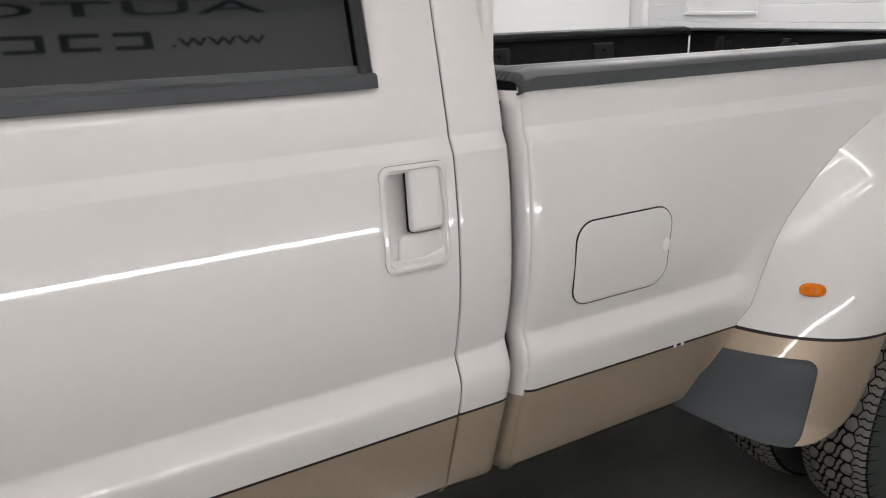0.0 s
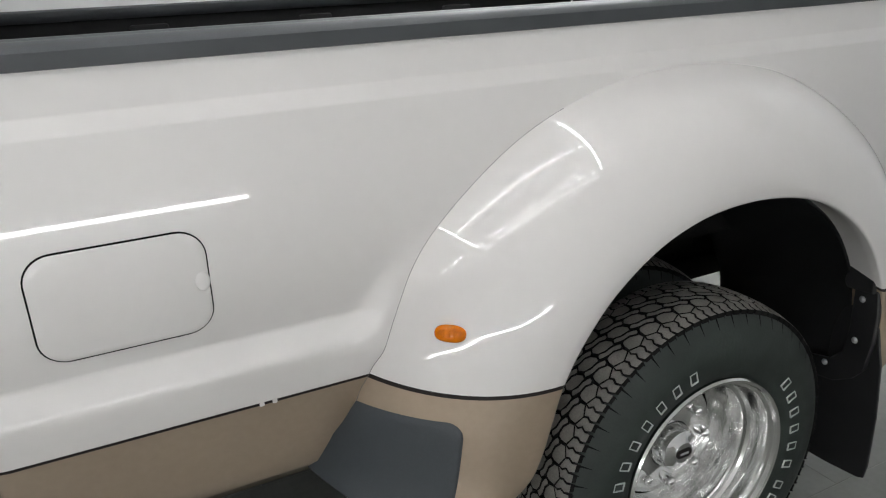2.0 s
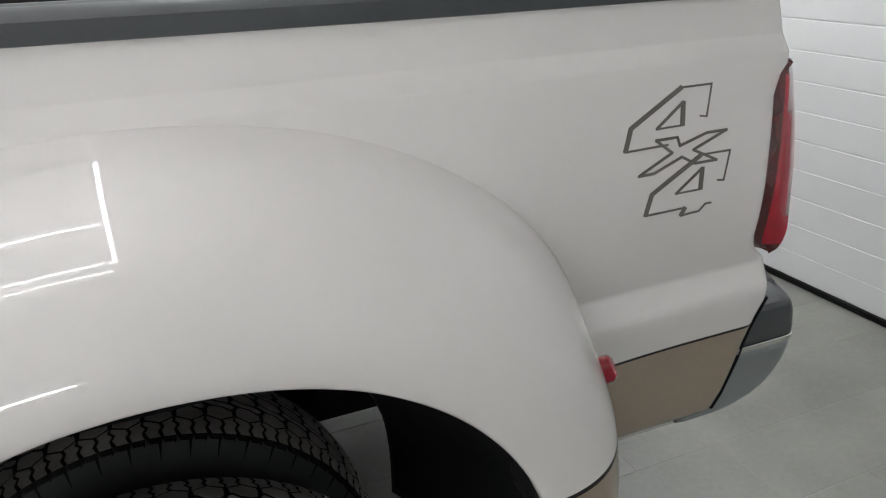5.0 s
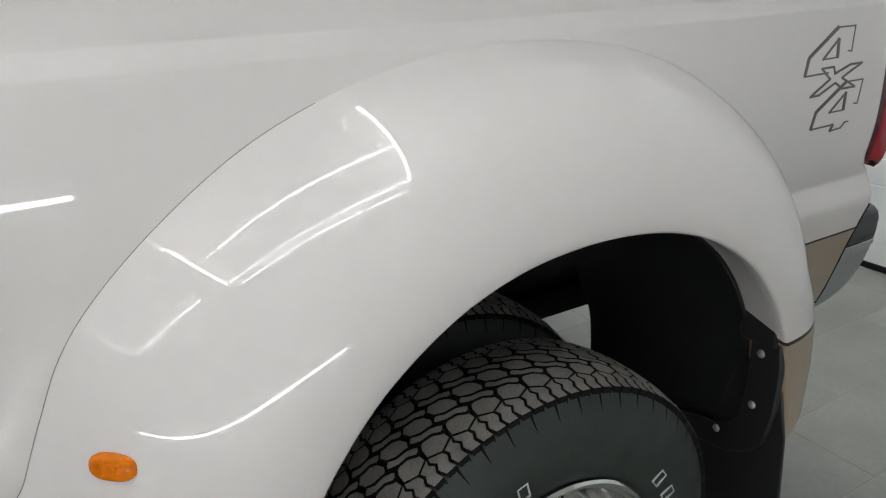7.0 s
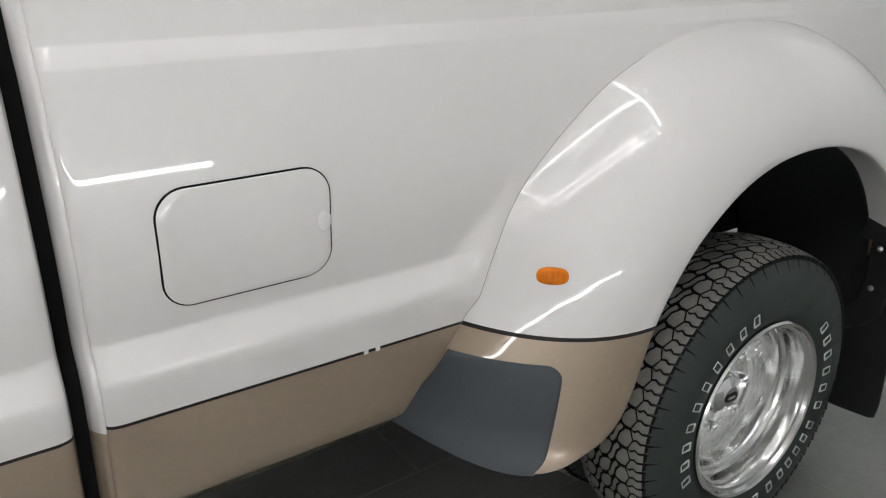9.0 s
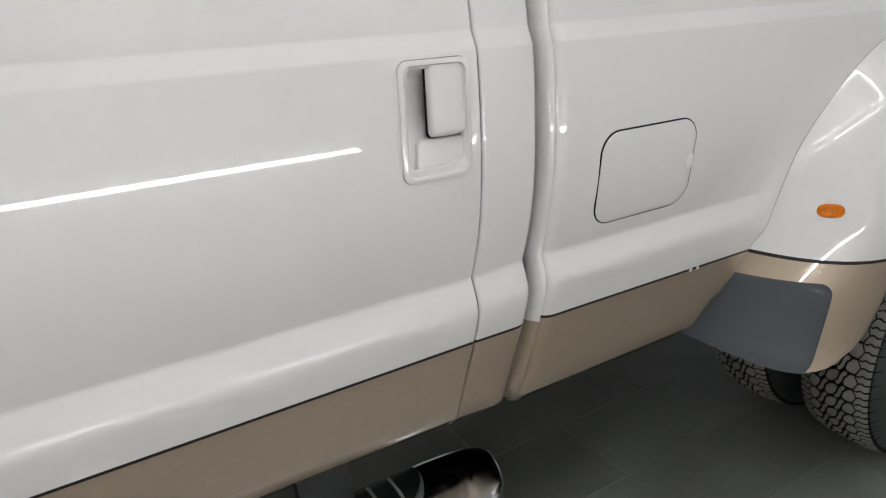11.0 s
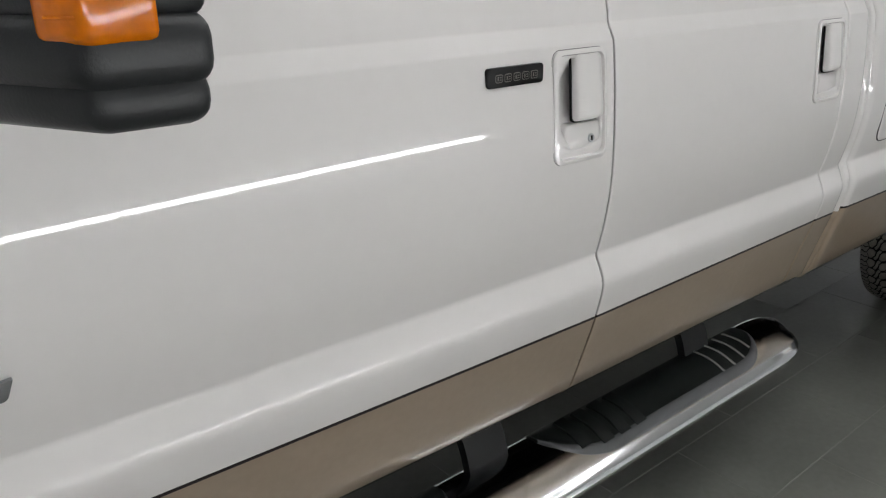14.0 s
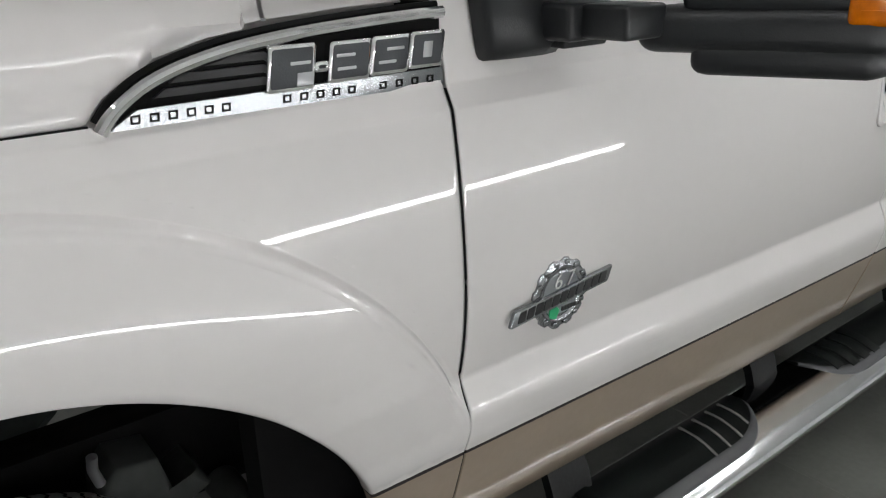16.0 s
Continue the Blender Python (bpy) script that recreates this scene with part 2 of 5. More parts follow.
def outline(x, top, lean):
    """Height and depth of the body side: sill, stripe, rounded lower bulge, crisp crease, flank, crisp ledge."""
    s, c, b, g = lerp_table(STRIPE, x), lerp_table(CREASE, x), lerp_table(SILL, x), ledge(x)
    yc, yg = flank(c), flank(g - 0.029)
    return [(b, 0.100), (b + 0.025, 0.068), (s - 0.07, 0.030), (s - 0.006, 0.011), (s + 0.006, 0.009), (c - 0.095, 0.0025), (c - 0.075, -0.0016), (c - 0.064, -0.0029),
            (c - 0.056, -0.0031), (c - 0.049, -0.0021), (c - 0.043, -0.0004), (c - 0.037, 0.0020), (c - 0.030, 0.0050), (c, yc), (g - 0.029, yg), (g, yg + 0.0152),
            (g + 0.015, yg + 0.0169), (top, yg + 0.0169 + lean * (top - g - 0.015))]


def side_y(x, z, top=1.372, lean=0.12):
    pts = outline(x, top, lean)
    lo, hi = pts[13][0], pts[14][0]

    def at(zz):
        if lo <= zz <= hi:
            return flank(zz)
        for (a, ya), (b, yb) in zip(pts, pts[1:]):
            if zz <= b:
                return ya + (yb - ya) * (zz - a) / (b - a)
        a, b = pts[-2], pts[-1]
        return b[1] + (b[1] - a[1]) * (zz - b[0]) / (b[0] - a[0])
    h = 0.0005 if abs(z - ledge(x) + 0.012) < 0.03 else 0.0012
    return sum(at(max(pts[0][0] - 0.001, z + h * d)) for d in range(-4, 5)) / 9 + front_inset(x, z) + rear_inset(x)


def side_rows(x, top, lean, fine):
    """Heights of the panel's rows at x, with rows exactly on the two edges of the stripe."""
    s, c, b, g = lerp_table(STRIPE, x), lerp_table(CREASE, x), lerp_table(SILL, x), ledge(x)
    marks = [(b, 6), (s - 0.0030, 1), (s + 0.0030, 4), (c - 0.080, 16), (c - 0.026, 5), (c - 0.0055, 11), (c + 0.0055, fine),
             (g - 0.0315, 8), (g - 0.0265, 3), (g - 0.0025, 8), (g + 0.0025, 2), (min(g + 0.0205, top - 0.001), fine // 3), (top, 0)]
    out = []
    for (a, n), (b2, _) in zip(marks, marks[1:]):
        out += [a + (b2 - a) * k / n for k in range(n)]
    return out + [top]


def side_panel(xs, top=1.372, lean=0.12, fine=10, bulge=None, cut=None, ends=(0.0, 0.0), seams=None):
    """A body-side skin between xs[0] and xs[-1]: white above, black stripe, tan below."""
    rows = []
    for x in xs:
        row = []
        for z in side_rows(x, top, lean, fine):
            xx = x
            if seams:
                f = (x - xs[0]) / (xs[-1] - xs[0])
                xx = x + seams[0](z) * (1 - f) + seams[1](z) * f
            y = side_y(xx, z, top, lean)
            if bulge:
                y += bulge(xx, z)
            for e, end in zip(ends, (xs[0], xs[-1])):
                d = abs(x - end)
                if e and d < e:
                    y += 0.55 * e * (1 - math.sqrt(max(0.0, 1 - (1 - d / e) ** 2)))
            row.append((xx, y, z))
        rows.append(row)
    bm = grid(rows, mat=lambda i, j: 0 if j > 6 else (1 if j == 6 else 2))
    if cut:
        dead = [f for f in bm.faces if all(cut(v.co.x, v.co.z)[0] for v in f.verts)]
        bmesh.ops.delete(bm, geom=dead, context="FACES")
        for v in bm.verts:
            inside, x, z = cut(v.co.x, v.co.z)
            if inside:
                v.co.x, v.co.z = x, z
                v.co.y = side_y(x, z, top, lean) + (bulge(x, z) if bulge else 0.0)
    bmesh.ops.reverse_faces(bm, faces=bm.faces)
    return bm


def steps(a, b, d):
    n = max(2, int(round((b - a) / d)))
    return [a + (b - a) * k / n for k in range(n + 1)]


def near_ends(a, b, d, e=0.03):
    xs = [a + e * k / 6 for k in range(6)] + steps(a + e, b - e, d) + [b - e + e * k / 6 for k in range(1, 7)]
    return xs


def round_hole(cx, cz, r):
    def cut(x, z):
        d = math.hypot(x - cx, z - cz)
        if d >= r:
            return False, x, z
        k = r / max(d, 1e-6)
        return True, cx + (x - cx) * k, cz + (z - cz) * k
    return cut


def square_hole(cx, cz, w, h):
    def cut(x, z):
        dx, dz = x - cx, z - cz
        if abs(dx) >= w / 2 or abs(dz) >= h / 2:
            return False, x, z
        if w / 2 - abs(dx) < h / 2 - abs(dz):
            return True, cx + math.copysign(w / 2, dx), z
        return True, x, cz + math.copysign(h / 2, dz)
    return cut


truck = thing("pickup_truck", 0, 1.0, 0, "white and tan crew cab pickup truck with dual rear wheels", "pickup truck")
ROOT = truck


def tpart(name, bm, mats, parent=None, label="", **k):
    """A part of the truck, or of one of its parts."""
    ob = part(name, bm, mats, None, label, **k)
    if parent is None or parent is ROOT:
        at_base(ROOT, ob)
    else:
        ob.parent = parent
        ob.matrix_parent_inverse = Matrix.Identity(4)
        ob.matrix_parent_inverse = Matrix.Translation(ROOT.location) @ Matrix.Translation(-ROOT.location)
    return ob


def true_normals(ob, f, inside):
    """Shades a skin y = f(x, z) by its exact normals where inside(x, z)."""
    out = []
    if sum(p.normal.y for p in ob.data.polygons) > 0:
        ob.data.flip_normals()
    for v in ob.data.vertices:
        x, _, z = v.co
        if not inside(x, z):
            out.append((0, 0, 0))
            continue
        h = 0.0008
        out.append(Vector(((f(x + h, z) - f(x - h, z)) / (2 * h), -1.0, (f(x, z + h) - f(x, z - h)) / (2 * h))).normalized())
    ob.data.normals_split_custom_set_from_vertices(out)


BOX_F, BOX_R = -1.352, 1.178
CAB_R, SEAM_C, SEAM_B, SEAM_A = -1.392, -1.517, -2.388, -3.652

# the rear end of the load box: cut away under the bumper's corner, rounded in towards the rail
REAR_END = [(0.47, -0.062), (0.500, -0.044), (0.557, -0.026), (0.641, -0.017), (0.728, -0.018), (0.76, -0.012), (0.80, 0.0), (0.880, 0.0), (0.893, -0.012), (0.903, -0.030), (0.93, -0.044), (1.10, -0.046),
            (1.20, -0.046), (1.235, -0.032), (1.248, -0.018), (1.26, -0.014), (1.314, -0.022), (1.372, -0.034)]

# load box; towards the front foot of the flare its crease fades and the skin swells out to meet it
FLARE_FOOT = [(0.70, -0.728), (0.742, -0.710), (0.812, -0.683), (0.888, -0.651), (0.960, -0.602), (1.030, -0.535), (1.10, -0.450), (1.162, -0.355)]


def box_swell(x, z):
    edge = lerp_table(FLARE_FOOT, z)
    f = min(1.0, max(0.0, 1 - (edge - x) / 0.075))
    f *= min(1.0, max(0.0, (edge + 0.25 - x) / 0.10)) * min(1.0, max(0.0, (1.11 - z) / 0.16)) * min(1.0, max(0.0, (z - 0.757) / 0.05))
    if f <= 0:
        return 0.0
    f = f * f * (3 - 2 * f)
    return f * (-0.0075 - side_y(x, z))


def box_y(x, z):
    return side_y(x, z) + box_swell(x, z)


box_xs = near_ends(BOX_F, -0.86, 0.03)[:-6] + steps(-0.86, -0.30, 0.008)[:-1] + near_ends(-0.30, BOX_R, 0.03)[6:]
box_side = tpart("box_side", side_panel(box_xs, ends=(0.03, 0.03), bulge=box_swell, cut=round_hole(0.04, 0.47, 0.69), fine=22,
                                        seams=(lambda z: 0.0, lambda z: lerp_table(REAR_END, z))),
                 [WHITE, PIN, TAN], solid=0.02)
# the fold at the front of the load box, seen in the gap behind the cab
rows = []
for z in [0.53 + 0.835 * k / 24 for k in range(25)]:
    y = side_y(BOX_F, z)
    rows.append([(BOX_F + 0.004, y + 0.012, z), (BOX_F - 0.003, y + 0.020, z), (BOX_F - 0.009, y + 0.029, z), (BOX_F - 0.013, y + 0.040, z), (BOX_F - 0.013, y + 0.054, z)])
tpart("box_front_fold", grid(rows, mat=lambda i, j: 0 if i > 5 else 1), [WHITE, TAN], solid=0.004)

# front fender with wheel arch
ARCH = (-4.25, 0.60)


def bend(x, w):
    """A smooth turn from level to a slope of one over the width w."""
    if x <= 0:
        return 0.0
    return x - w / 2 if x >= w else x ** 3 / w ** 2 - x ** 4 / (2 * w ** 3)


def fender_bulge(x, z):
    """A raised, crowned band round the arch, with a tight root and a rounded shoulder; the crease fades into it."""
    r = math.hypot(x - ARCH[0], z - ARCH[1])
    fade = min(1.0, max(0.0, (z - 0.78) / 0.14))
    step = 1.7 * (bend(0.648 - r, 0.003) - bend(0.643 - r, 0.010))
    crown = 0.0
    if r < 0.637:
        crown = 0.0156 - 1.2 * (r - 0.523) ** 2
        crown *= min(1.0, (0.637 - r) / 0.012)
    flat = min(1.0, max(0.0, (0.655 - r) / 0.03)) * min(1.0, max(0.0, (SEAM_A - x - 0.004) / 0.03)) * min(1.0, max(0.0, (z - 0.80) / 0.03)) if z < 0.96 else 0.0
    return -step * fade - crown * fade + (flat * (0.0025 - 0.02 * max(0.0, z - 0.90) + front_inset(x, z) - side_y(x, z)) if flat else 0.0)


fender = tpart("front_fender", side_panel(near_ends(-5.0, SEAM_A - 0.002, 0.010), top=1.296, fine=44,
                                          cut=round_hole(*ARCH, 0.657), ends=(0.02, 0.004)), [WHITE, PIN, TAN], solid=0.012)
# skin of the front arch in rings round its middle, with a rolled lip
rows = []
radii = [0.664, 0.660, 0.656] + [0.654 - 0.001 * k for k in range(34)] + [0.616, 0.612, 0.608] + [0.608 - 0.131 * k / 14 for k in range(1, 15)]
for k in range(141):
    a = radians(-12 + 204 * k / 140)
    row = []
    for n, rr in enumerate(radii):
        x, z = ARCH[0] + rr * math.cos(a), ARCH[1] + rr * math.sin(a)
        x = min(x, SEAM_A - 0.002)
        z = max(z, 0.52)
        row.append((x, side_y(x, min(z, ledge(x) - 0.002)) + fender_bulge(x, z) - 0.0004, z))
    for rr, d in ((0.4745, 0.001), (0.473, 0.004), (0.473, 0.024)):
        x, z = ARCH[0] + rr * math.cos(a), ARCH[1] + rr * math.sin(a)
        row.append((x, side_y(x, max(z, 0.52)) + fender_bulge(x, max(z, 0.52)) + d, z))
    rows.append(row)
bm = grid(rows)
for dz in (0.004, -0.003):
    bmesh.ops.bisect_plane(bm, geom=list(bm.verts) + list(bm.edges) + list(bm.faces), plane_co=(SEAM_A, 0, 0.768 + dz), plane_no=(0.0207, 0, 1))
for f in bm.faces:
    h = f.calc_center_median()
    d = h.z - 0.768 + 0.0207 * (h.x - SEAM_A)
    f.material_index = 0 if d > 0.004 else (1 if d > -0.003 else 2)
skin = tpart("arch_skin", bm, [WHITE, PIN, TAN], fender, smooth=50)


def fender_y(x, z):
    return side_y(x, min(z, ledge(x) - 0.002)) + fender_bulge(x, z)


true_normals(skin, fender_y, lambda x, z: math.hypot(x - ARCH[0], z - ARCH[1]) > 0.482 and z > 0.53)
true_normals(fender, fender_y, lambda x, z: x < SEAM_A - 0.012 and 0.56 < z < 1.262)
bm = bmesh.new()
spin(bm, [(0.50, 0.035), (0.52, 0.10), (0.52, 0.50)], *ARCH, n=40, a0=-25, a1=205)
tpart("front_wheel_liner", bm, UNDER, solid=0.006)

# hood side and cowl above the fender
def hood_row(x):
    y0 = 0.056
    return [(x, y0, 1.294), (x, y0 + 0.004, 1.317), (x, y0 + 0.014, 1.349), (x, y0 + 0.035, 1.376), (x, y0 + 0.075, 1.400), (x, y0 + 0.16, 1.43), (x, y0 + 0.5, 1.47), (x, 1.0, 1.50)]


def arc_z(x):
    """The height at which the hood begins: at the fender, or over the emblem."""
    return lerp_table([(-4.066, 1.305), (-4.055, 1.318), (-4.035, 1.335), (-3.993, 1.3565), (-3.928, 1.3745), (-3.848, 1.3855), (-3.748, 1.3925), (-3.65, 1.3965)], x) - 0.013


def hood_skin(xs):
    rows = []
    for x in xs:
        z0 = arc_z(x)
        row = [p for p in hood_row(x) if p[2] > z0 + 0.006]
        while len(row) < 7:
            row.insert(0, (x, row[0][1] - 0.002, z0 + (row[0][2] - z0) * 0.5))
        rows.append([(x, row[0][1] + 0.03, z0), (x, row[0][1] - 0.001, z0), (x, row[0][1] - 0.002, z0 + 0.002)] + row[-7:])
    return grid(rows)


tpart("hood", hood_skin(steps(-5.3, -4.1, 0.1) + steps(-4.08, -3.845, 0.02)), WHITE, label="white hood edge")
bm = bmesh.new()
tube(bm, [(x, 0.055, 1.2945) for x in steps(-5.3, -4.06, 0.1)], 0.0032, 6)
tpart("hood_gap", bm, GAP, fender, "dark gap under the hood edge")
bm = grid([[(x, 2.0 - y, z) for x, y, z in hood_row(x)] for x in steps(-5.3, SEAM_A - 0.003, 0.2)])
tpart("hood_far_half", bm, WHITE)
bm = bmesh.new()
box(bm, -5.0, SEAM_A - 0.002, 1.93, 1.97, 0.78, 1.296, 0.008)
tpart("far_fender", bm, WHITE)
bm = bmesh.new()
box(bm, -5.32, -5.28, 0.07, 1.93, 0.60, 1.42, 0.01)
tpart("nose_panel", bm, WHITE)
tpart("cowl_panel", hood_skin(steps(-3.839, SEAM_A - 0.003, 0.03)), WHITE)

# doors and cab corner; the glass house leans inwards above the ledge
CAB_TOP, CAB_LEAN = 1.86, 0.24
front_door = tpart("front_door", side_panel(near_ends(SEAM_A + 0.002, SEAM_B - 0.0014, 0.035, 0.008), top=CAB_TOP, lean=CAB_LEAN, fine=36,
                                            ends=(0.004, 0.004), cut=lambda x, z: max(square_hole(-2.479, 1.174, 0.105, 0.15)(x, z), square_hole(-2.98, 1.62, 0.98, 0.46)(x, z))),
                   [WHITE, PIN, TAN], solid=0.014)
rear_door = tpart("rear_door", side_panel(near_ends(SEAM_B + 0.0014, SEAM_C - 0.0012, 0.03, 0.008), top=CAB_TOP, lean=CAB_LEAN, fine=36,
                                          ends=(0.004, 0.004), cut=lambda x, z: max(square_hole(-1.604, 1.174, 0.105, 0.15)(x, z), square_hole(-2.00, 1.62, 0.71, 0.46)(x, z))),
                  [WHITE, PIN, TAN], solid=0.014)
cab_corner = tpart("cab_corner", side_panel(near_ends(SEAM_C + 0.0012, CAB_R, 0.02, 0.03), top=CAB_TOP, lean=CAB_LEAN, fine=16,
                                            ends=(0.004, 0.03)), [WHITE, PIN, TAN], solid=0.014)
# dark strips laid into the door gaps to stand for their shade
for x, r, door in ((SEAM_A, 0.0030, front_door), (SEAM_B, 0.0012, rear_door)):
    bm = bmesh.new()
    tube(bm, [(x, side_y(x, z) + 0.0040, z) for z in steps(0.56, 1.285, 0.012)], r, 6)
    tpart("seam_shade", bm, GAP, door, "dark strip standing for shade in the door seam", smooth=30)
bm = bmesh.new()
box(bm, -3.9, CAB_R - 0.006, 0.16, 0.22, 0.62, 1.34)
tpart("cab_inner_shell", bm, GAP, smooth=0)
bm = bmesh.new()
box(bm, -3.64, CAB_R - 0.012, 0.055, 0.16, 0.70, 1.30)
tpart("door_inner_panel", bm, GAP, smooth=0)
bm = bmesh.new()
box(bm, -3.64, CAB_R - 0.012, 0.085, 0.16, 1.30, 1.385)
tpart("window_sill_filler", bm, GAP, smooth=0)
bm = grid([[(x, side_y(x, z) + 0.056, z) for z in steps(0.54, 1.345, 0.04)] for x in (CAB_R - 0.010, BOX_F + 0.02)])
tpart("gap_seal", bm, GAP, label="black rubber seal between cab and box", smooth=30, solid=0.008)
bm = bmesh.new()
box(bm, -3.45, CAB_R, 0.20, 1.80, 1.86, 1.93, 0.03, 3)
tpart("cab_roof", bm, WHITE)
bm = bmesh.new()
box(bm, CAB_R - 0.03, CAB_R, 0.06, 1.94, 0.62, 1.88, 0.012)
tpart("cab_back_panel", bm, WHITE)
bm = bmesh.new()
box(bm, -3.66, CAB_R - 0.03, 1.95, 1.99, 0.50, 1.40, 0.01)
tpart("cab_far_side", bm, WHITE)


def window(door, x0, x1, z0, z1):
    """Tinted side glass with its black channel and belt moulding, leaning with the cab."""
    def y(z, d=0.0):
        return side_y((x0 + x1) / 2, z, CAB_TOP, CAB_LEAN) + d
    bm = bmesh.new()
    grid([[(x, y(z, 0.016), z) for z in (z0 + 0.01, z1)] for x in (x0 + 0.008, x1 - 0.008)], bm=bm)
    tpart("window_glass", bm, GLASS, door, "dark tinted window glass", solid=0.005, smooth=0)
    bm = bmesh.new()
    grid([[(x, y(z0 + a, d), z0 + a) for a, d in ((-0.002, 0.004), (-0.002, -0.006), (0.018, -0.008), (0.022, -0.002), (0.023, 0.006), (0.034, 0.008), (0.036, 0.018))] for x in (x0 - 0.004, x1 + 0.004)], bm=bm)
    tpart("belt_moulding", bm, PLASTIC, door, "matt black rubber belt moulding", smooth=30)
    bm = bmesh.new()
    for xa, xb in ((x0, x0 + 0.024), (x1 - 0.024, x1)):
        grid([[(xx, y(z, d), z) for z in (z0 + 0.02, z1)] for xx, d in ((xa, 0.002), (xa + 0.002, -0.002), ((xa + xb) / 2, -0.001), (xb, 0.004), (xb, 0.016))], bm=bm)
    grid([[(xx, y(zz, -0.001), zz) for zz in (z1 - 0.024, z1)] for xx in (x0, x1)], bm=bm)
    tpart("window_channel", bm, BLACK, door, smooth=0)


window(rear_door, -2.352, -1.648, 1.393, 1.848)
window(front_door, -3.468, -2.492, 1.393, 1.848)


def door_handle(door, cx, cz, lock):
    """Body-coloured pull handle: frame, scooped cup, paddle and a lower plate."""
    y0 = side_y(cx, cz) - 0.001
    w, h = 0.130, 0.186
    slope = (side_y(cx, cz + 0.09) - side_y(cx, cz - 0.09)) / 0.18

    def put(name, b, *rest, **k):
        """A part of the handle, leaning with the door."""
        for v in b.verts:
            v.co.y += slope * (v.co.z - cz)
        return tpart(name, b, *rest, **k)
    bm = bmesh.new()
    outer, mid, inner = rrect(w, h, 0.018), rrect(w - 0.008, h - 0.008, 0.016), rrect(w - 0.015, h - 0.015, 0.0145)
    lip = rrect(w - 0.020, h - 0.020, 0.0135)
    grid([[(cx + a[k][0], y0 + d, cz + a[k][1]) for a, d in ((outer, 0.004), (outer, -0.0008), (mid, -0.0032), (inner, -0.0028), (lip, 0.004))] for k in range(len(outer))], close_u=True, bm=bm)
    put("handle_frame", bm, WHITE, door, smooth=50)
    bm = bmesh.new()
    rim = rrect(w + 0.0014, h + 0.0014, 0.0186)
    grid([[(cx + a[k][0], side_y(cx + a[k][0], cz + a[k][1]) + d, cz + a[k][1]) for a, d in ((rim, 0.003), (rim, -0.0003), (outer, -0.0003), (outer, 0.003))] for k in range(len(outer))], close_u=True, bm=bm)
    tpart("handle_gasket", bm, SEAM, door, "thin dark gasket line", smooth=0)
    # cup: deepest towards the front, rising to the plate at the lower rear
    bm = bmesh.new()
    n = 14
    rows = []
    for i in range(n + 1):
        row = []
        for j in range(n + 1):
            fx, fz = i / n, j / n
            ex = min(1.0, min(fx, 1 - fx) / 0.16)
            ez = min(1.0, min(fz, 1 - fz) / 0.14)
            d = 0.030 * (1 - (1 - ex) ** 2) ** 0.5 * (1 - (1 - ez) ** 2) ** 0.5
            up = min(1.0, max(0.0, (fz - 0.18) / 0.34))
            d *= 0.34 + 0.66 * up * up * (3 - 2 * up)
            row.append((cx + (fx - 0.5) * (w - 0.018), y0 + 0.003 + d, cz + (fz - 0.5) * (h - 0.018)))
        rows.append(row)
    grid(rows, bm=bm)
    put("handle_cup", bm, WHITE, door, smooth=60)
    # shadow gap and paddle
    bm = bmesh.new()
    pw, ph = 0.064, 0.110
    px, pz = cx + 0.0215, cz + 0.029
    plate(bm, rrect(pw + 0.0050, ph + 0.0050, 0.008), px + 0.001, pz, y0 + 0.0150, y0 + 0.0105)
    put("handle_gap", bm, GAP, door, smooth=0)
    bm = bmesh.new()
    rows = []
    for k in range(21):
        f = k / 20
        z = pz - ph / 2 + ph * f
        d = -0.0090 + 0.0075 * f + 0.0050 * max(0.0, 1 - f / 0.26) ** 2 + 0.008 * max(0.0, 1 - f / 0.05) + 0.002 * max(0.0, 1 - (1 - f) / 0.05)
        r = 0.004 if 0 < k < 20 else 0.009
        rows.append([(px - pw / 2 + (0.004 if k in (0, 20) else 0), y0 + 0.0118, z), (px - pw / 2 + (0.004 if k in (0, 20) else 0), y0 + d + 0.006, z), (px - pw / 2 + r, y0 + d + 0.0008, z),
                     (px - pw * 0.2, y0 + d - 0.001, z), (px + pw * 0.2, y0 + d - 0.001, z), (px + pw / 2 - r, y0 + d + 0.0008, z), (px + pw / 2 - (0.004 if k in (0, 20) else 0), y0 + d + 0.006, z), (px + pw / 2 - (0.004 if k in (0, 20) else 0), y0 + 0.0118, z)])
    grid(rows, bm=bm)
    put("handle_paddle", bm, WHITE, door, smooth=60)
    bm = bmesh.new()
    pts = [(x + 0.10 * z - 0.002, z) for x, z in rrect(0.092, 0.050, 0.012, 6)]
    plate(bm, pts, cx + 0.014, cz - 0.054, y0 + 0.030, y0 + 0.0065, 0.004)
    put("handle_plate", bm, WHITE, door, smooth=40)
    if lock:
        bm = bmesh.new()
        spin(bm, [(0.0, y0 + 0.004), (0.0045, y0 + 0.004), (0.0060, y0 + 0.0025), (0.0075, y0 + 0.0040), (0.0075, y0 + 0.010)], cx + 0.031, cz - 0.058, 24)
        put("lock_cylinder", bm, SATIN, door, "satin metal key lock")
        bm = bmesh.new()
        box(bm, cx + 0.029, cx + 0.033, y0 + 0.0032, y0 + 0.006, cz - 0.062, cz - 0.054)
        put("keyway", bm, GAP, door, smooth=0)


door_handle(front_door, -2.479, 1.170, True)
door_handle(rear_door, -1.604, 1.170, False)

